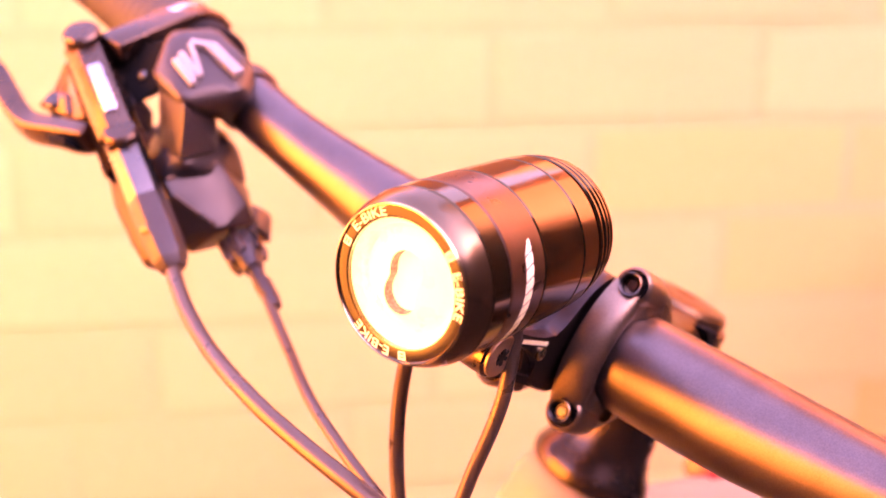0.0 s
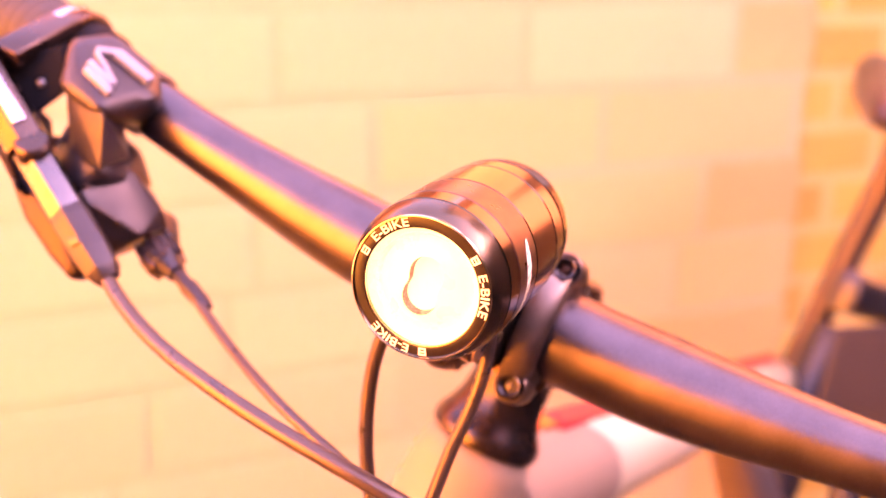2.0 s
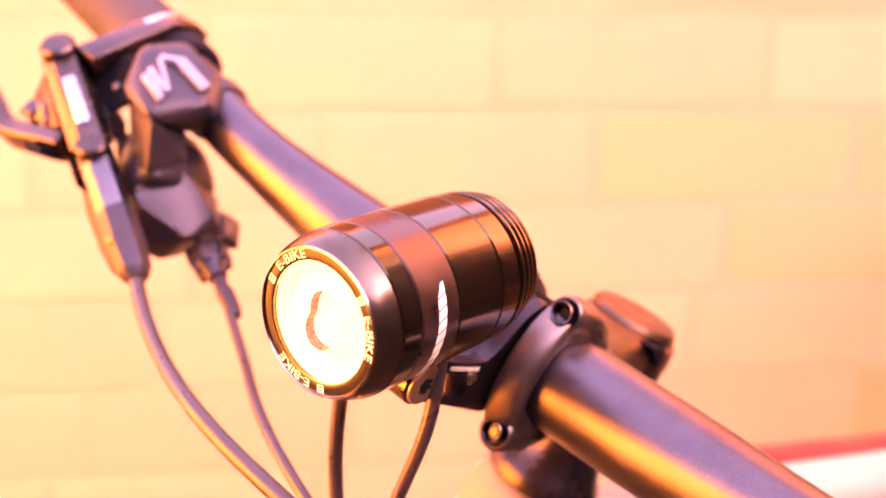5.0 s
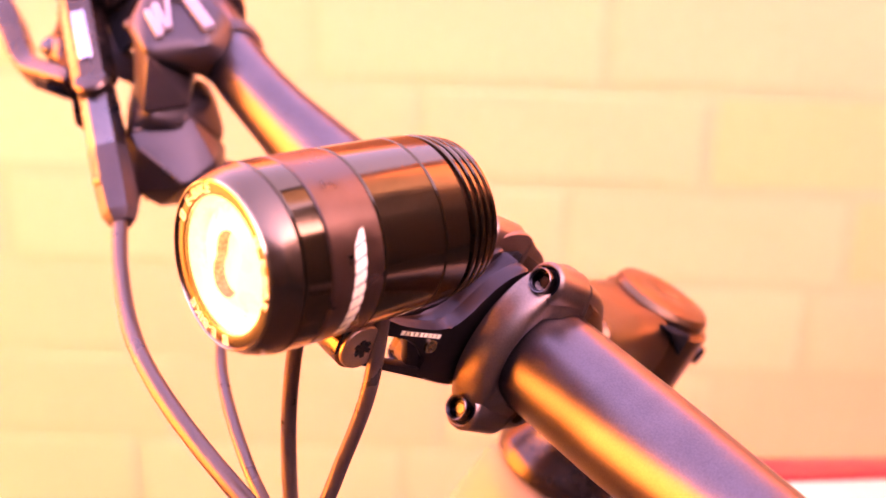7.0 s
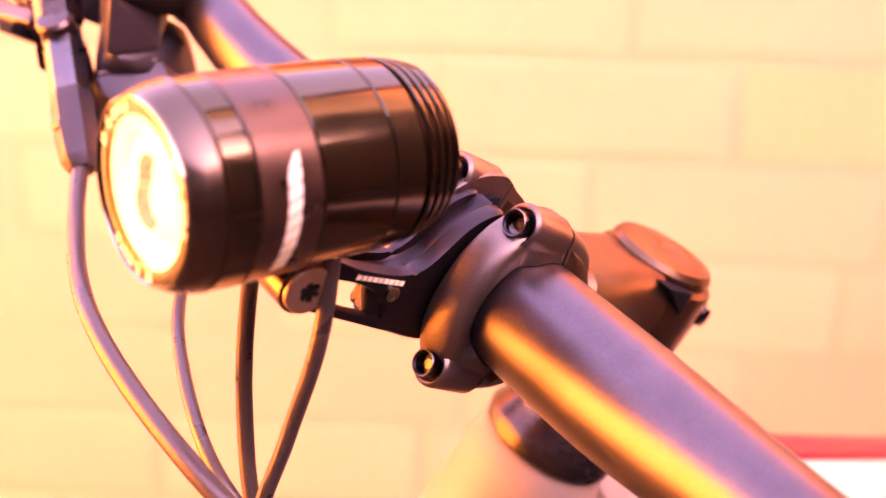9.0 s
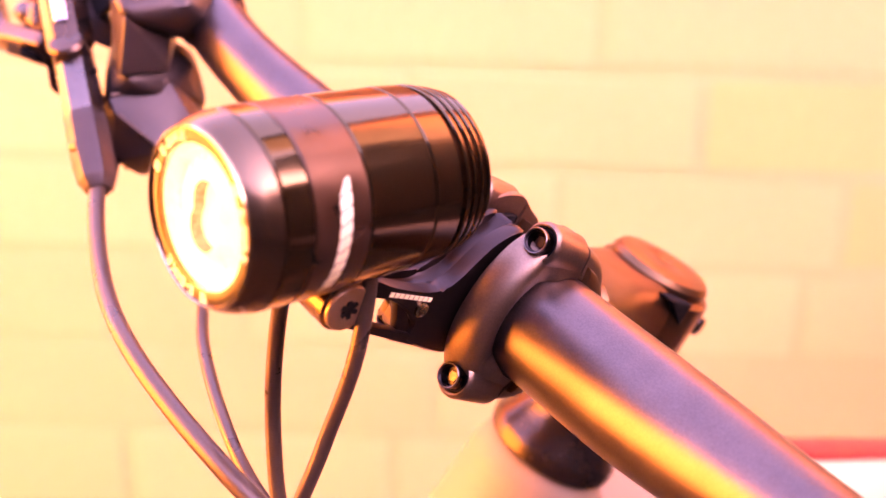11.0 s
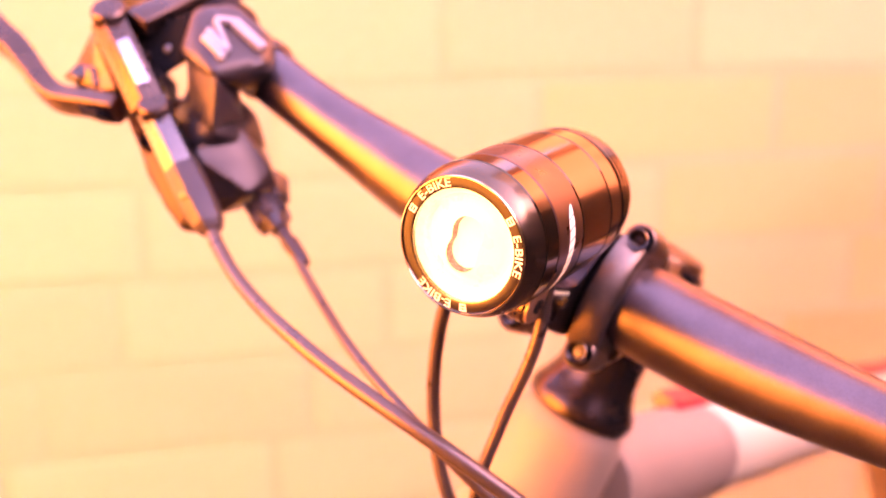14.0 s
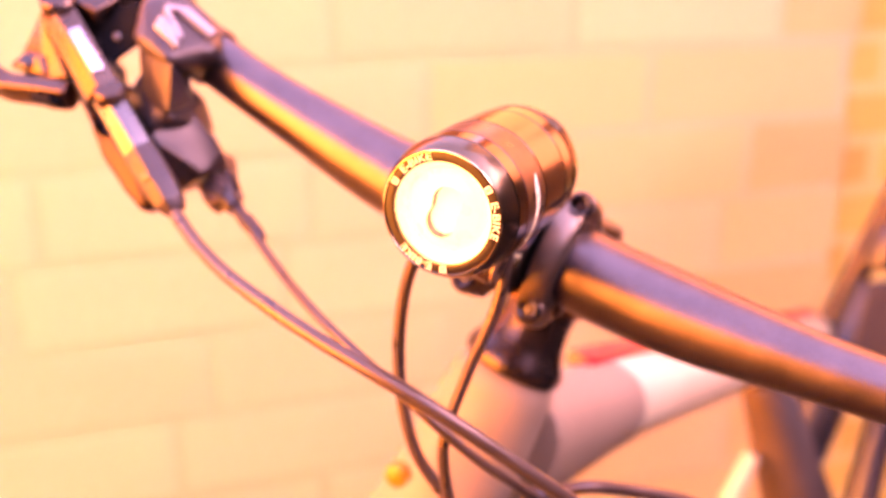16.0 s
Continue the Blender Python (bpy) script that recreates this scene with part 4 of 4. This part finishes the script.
for k in range(6):
    a = k * math.pi / 3 + 0.3
    ax = FD.normalized()
    p = ax.orthogonal().normalized()
    q = ax.cross(p)
    off = (math.cos(a) * p + math.sin(a) * q) * 0.0068
    bm = bmesh.new()
    tube(bm, [F0 + off * 0.9, F0 + off + ax * 0.002, F0 + off + ax * 0.008, F0 + off * 0.85 + ax * 0.0115], 0.0016, 10)
    part("rib", bm, GLOSS_PLASTIC, barrel)
bm = bmesh.new()
disc(bm, F1 - FD.normalized() * 0.002, FD, [(0, 0.0034), (0.010, 0.0030), (0.0130, 0.0022), (0.0132, 0.001)], 20)
part("ferrule", bm, PLASTIC, shifter)
# logo: three slanted pale bars on the sloped face
FA, FB, FC = Vector((0.1505, 0.0475, 0.0010)), Vector((0.1455, 0.0300, 0.0155)), Vector((0.1810, 0.0400, 0.0210))
FN = (FB - FA).cross(FC - FA).normalized()
if FN.y < 0:
    FN = -FN
FU = (FC - FB).normalized()
FV = FN.cross(FU)
if FV.z < 0:
    FV = -FV
face_c = (FA + FB + FC) / 3 + FU * 0.001 + FV * 0.002
for (u0, v0), (u1, v1), w in (((0.0085, -0.0050), (-0.0045, -0.0084), 0.0028), ((-0.0038, -0.0072), (0.0092, -0.0018), 0.0020), ((0.0098, -0.0010), (-0.0030, -0.0040), 0.0028), ((-0.0024, -0.0030), (0.0112, 0.0050), 0.0022),
                              ((0.0118, 0.0056), (0.0055, 0.0112), 0.0034), ((0.0064, 0.0106), (-0.0100, 0.0084), 0.0052)):
    bm = bmesh.new()
    a, b = (face_c + FN * 0.0012 + FU * u + FV * v for u, v in ((u0, v0), (u1, v1)))
    loft(bm, [(a, w * 0.42, 0.0014, 0.0004), (b, w * 0.42, 0.0014, 0.0004)], FN.cross(b - a))
    part("logo_shape", bm, REFLECTIVE, shifter, "silver logo shape")

# ------------------------------------------------------------ grip
grip = thing("handlebar_grip", STEM_M, "dark brown ribbed rubber handlebar grip", "grip")
S = [0.211 + 0.119 * i / 60 for i in range(61)]
bm = bmesh.new()
tube(bm, [bar_point(s) for s in S], [0.0152 + (0.0008 if i % 3 == 1 else 0) for i in range(61)], 40)
part("rubber_sleeve", bm, RUBBER, grip)
bm = bmesh.new()
disc(bm, bar_point(0.2065), bar_point(0.215) - bar_point(0.2065), [(0, 0.0150), (0.001, 0.0168), (0.007, 0.0168), (0.008, 0.0155)], 44)
part("lock_ring", bm, DARK_STEEL, grip)


# ------------------------------------------------------------ cables
def cable(name, pts, r, label, mat=HOSE):
    bm = bmesh.new()
    tube(bm, catmull([here(*p) for p in pts], 10), r, 20)
    ob = link_mesh(name, bm, mat)
    ob.matrix_world = STEM_M
    a, b = here(*pts[0]), here(*pts[1])
    d = (b - a).normalized()
    bm = bmesh.new()
    disc(bm, a - d * 0.001, d, [(0, r * 1.15), (0.0008, r * 1.45), (0.0090, r * 1.40), (0.0100, r * 1.12)], 20)
    part("end_sleeve", bm, PLASTIC, ob)
    return tagged(ob, label, "cable", "cables in front of the head tube")


cable("brake_hose", [(-0.1007, 0.3917, 1.1044), (-0.082, 0.3485, 1.0841), (-0.0542, 0.3054, 1.072), (-0.0132, 0.2731, 1.0527), (0.0287, 0.265, 1.0218), (0.0672, 0.2708, 0.9878), (0.1008, 0.287, 0.9533), (0.115, 0.33, 0.91)], 0.0027,
      "glossy black brake hose curving in front of the stem")
cable("shift_cable", [(-0.0673, 0.3927, 1.0862), (-0.0526, 0.3595, 1.0702), (-0.0383, 0.3231, 1.061), (-0.0147, 0.2877, 1.0465), (0.0053, 0.2797, 1.028), (0.0228, 0.2815, 1.0126), (0.0447, 0.2904, 0.9916), (0.072, 0.3, 0.958)], 0.0019,
      "thin black shift cable beside the brake hose")
cable("lamp_cable", [(-0.0005, 0.2977, 1.1129), (-0.0109, 0.3087, 1.0826), (-0.0138, 0.3097, 1.0482), (-0.0087, 0.3044, 1.0167), (0.0074, 0.3018, 0.9892), (0.0192, 0.3031, 0.9597), (0.03, 0.315, 0.93)], 0.0023,
      "black cable hanging from under the headlight")
cable("lamp_cable", [(0.0208, 0.2844, 1.1141), (0.0163, 0.2842, 1.083), (0.0064, 0.2875, 1.054), (-0.0018, 0.2867, 1.0276), (0.0015, 0.2889, 0.9988), (0.005, 0.2974, 0.9712), (0.012, 0.308, 0.93)], 0.0021,
      "black cable leaving the headlight beside its pivot bolt")

cable("rear_brake_hose", [(0.030, 0.2900, 1.0010), (0.0414, 0.2878, 1.0030), (0.0525, 0.2855, 1.0055), (0.0692, 0.2883, 1.0007), (0.0993, 0.2925, 0.9889), (0.120, 0.310, 0.965), (0.128, 0.34, 0.93)], 0.0025,
      "black rear brake hose bending back beside the head tube")

# ------------------------------------------------------------ bricks, last


def brick_mesh(name, w, h, d, seed, mat):
    rng = random.Random(seed)
    bm = bmesh.new()
    j = lambda: rng.uniform(-0.0012, 0.0012)
    b = 0.0025
    rings = []
    for y, k in ((d, 0), (0.0007, 0), (0.0002, b * 0.5), (0, b)):
        rings.append([(sx * (w / 2 - k) + j(), y, sz * (h / 2 - k) + j()) for sx, sz in ((-1, -1), (1, -1), (1, 1), (-1, 1))])
    bridge(bm, rings)
    bmesh.ops.recalc_face_normals(bm, faces=bm.faces)
    me = bpy.data.meshes.new(name)
    bm.to_mesh(me)
    bm.free()
    me.materials.append(mat)
    return me


def lay(wall, x0, x1, z0, z1, phases, mat, seed, COURSE=COURSE, PITCH=PITCH, JOINT=JOINT):
    """Bricks in courses; phases: where a cross joint stands, course by course."""
    rng = random.Random(seed)
    made = {}
    k = math.ceil((z0 - TOP) / COURSE)
    while TOP + (k + 1) * COURSE <= z1 + 1e-6:
        z = TOP + (k + 0.5) * COURSE
        ph = phases.get(k, (0.13 if k % 2 else 0.0) + rng.uniform(-0.03, 0.03))
        n = math.floor((x0 - ph) / PITCH)
        while ph + n * PITCH < x1:
            a, b = max(x0, ph + n * PITCH), min(x1, ph + (n + 1) * PITCH)
            n += 1
            if b - a < 0.03:
                continue
            mid = (a + b) / 2
            kind = mat
            if mat is BRICK:
                kind = BRICK_TAN if mid > 0.46 and k % 2 == 0 else BRICK_WARM if mid > 0.46 or rng.random() < (0.5 if mid > 0.2 else 0.1) else BRICK
            key = (round(b - a, 3), kind.name, rng.randrange(3))
            if key not in made:
                made[key] = brick_mesh("brick", b - a - JOINT, COURSE - JOINT, 0.03, seed + len(made), kind)
            me = made[key]
            ob = new("brick", me)
            ob.parent = wall
            ob.location = ((a + b) / 2, rng.uniform(-0.0005, 0.0005), z)
            ob.rotation_euler = (rng.uniform(-0.003, 0.003), 0, rng.uniform(-0.0012, 0.0012))
        k += 1


TOP = 1.040
lay(wall_back, -1.05, CORNER, 0.20, 1.218, {0: 0.559, -1: 0.397, -2: 0.275, -3: 0.247, -4: -0.088}, BRICK, 3)
lay(wall_side, CORNER - 0.05, SIDE_END, 0.30, 1.298, {}, YELLOW_BRICK, 70, 0.062, 0.19, 0.016)
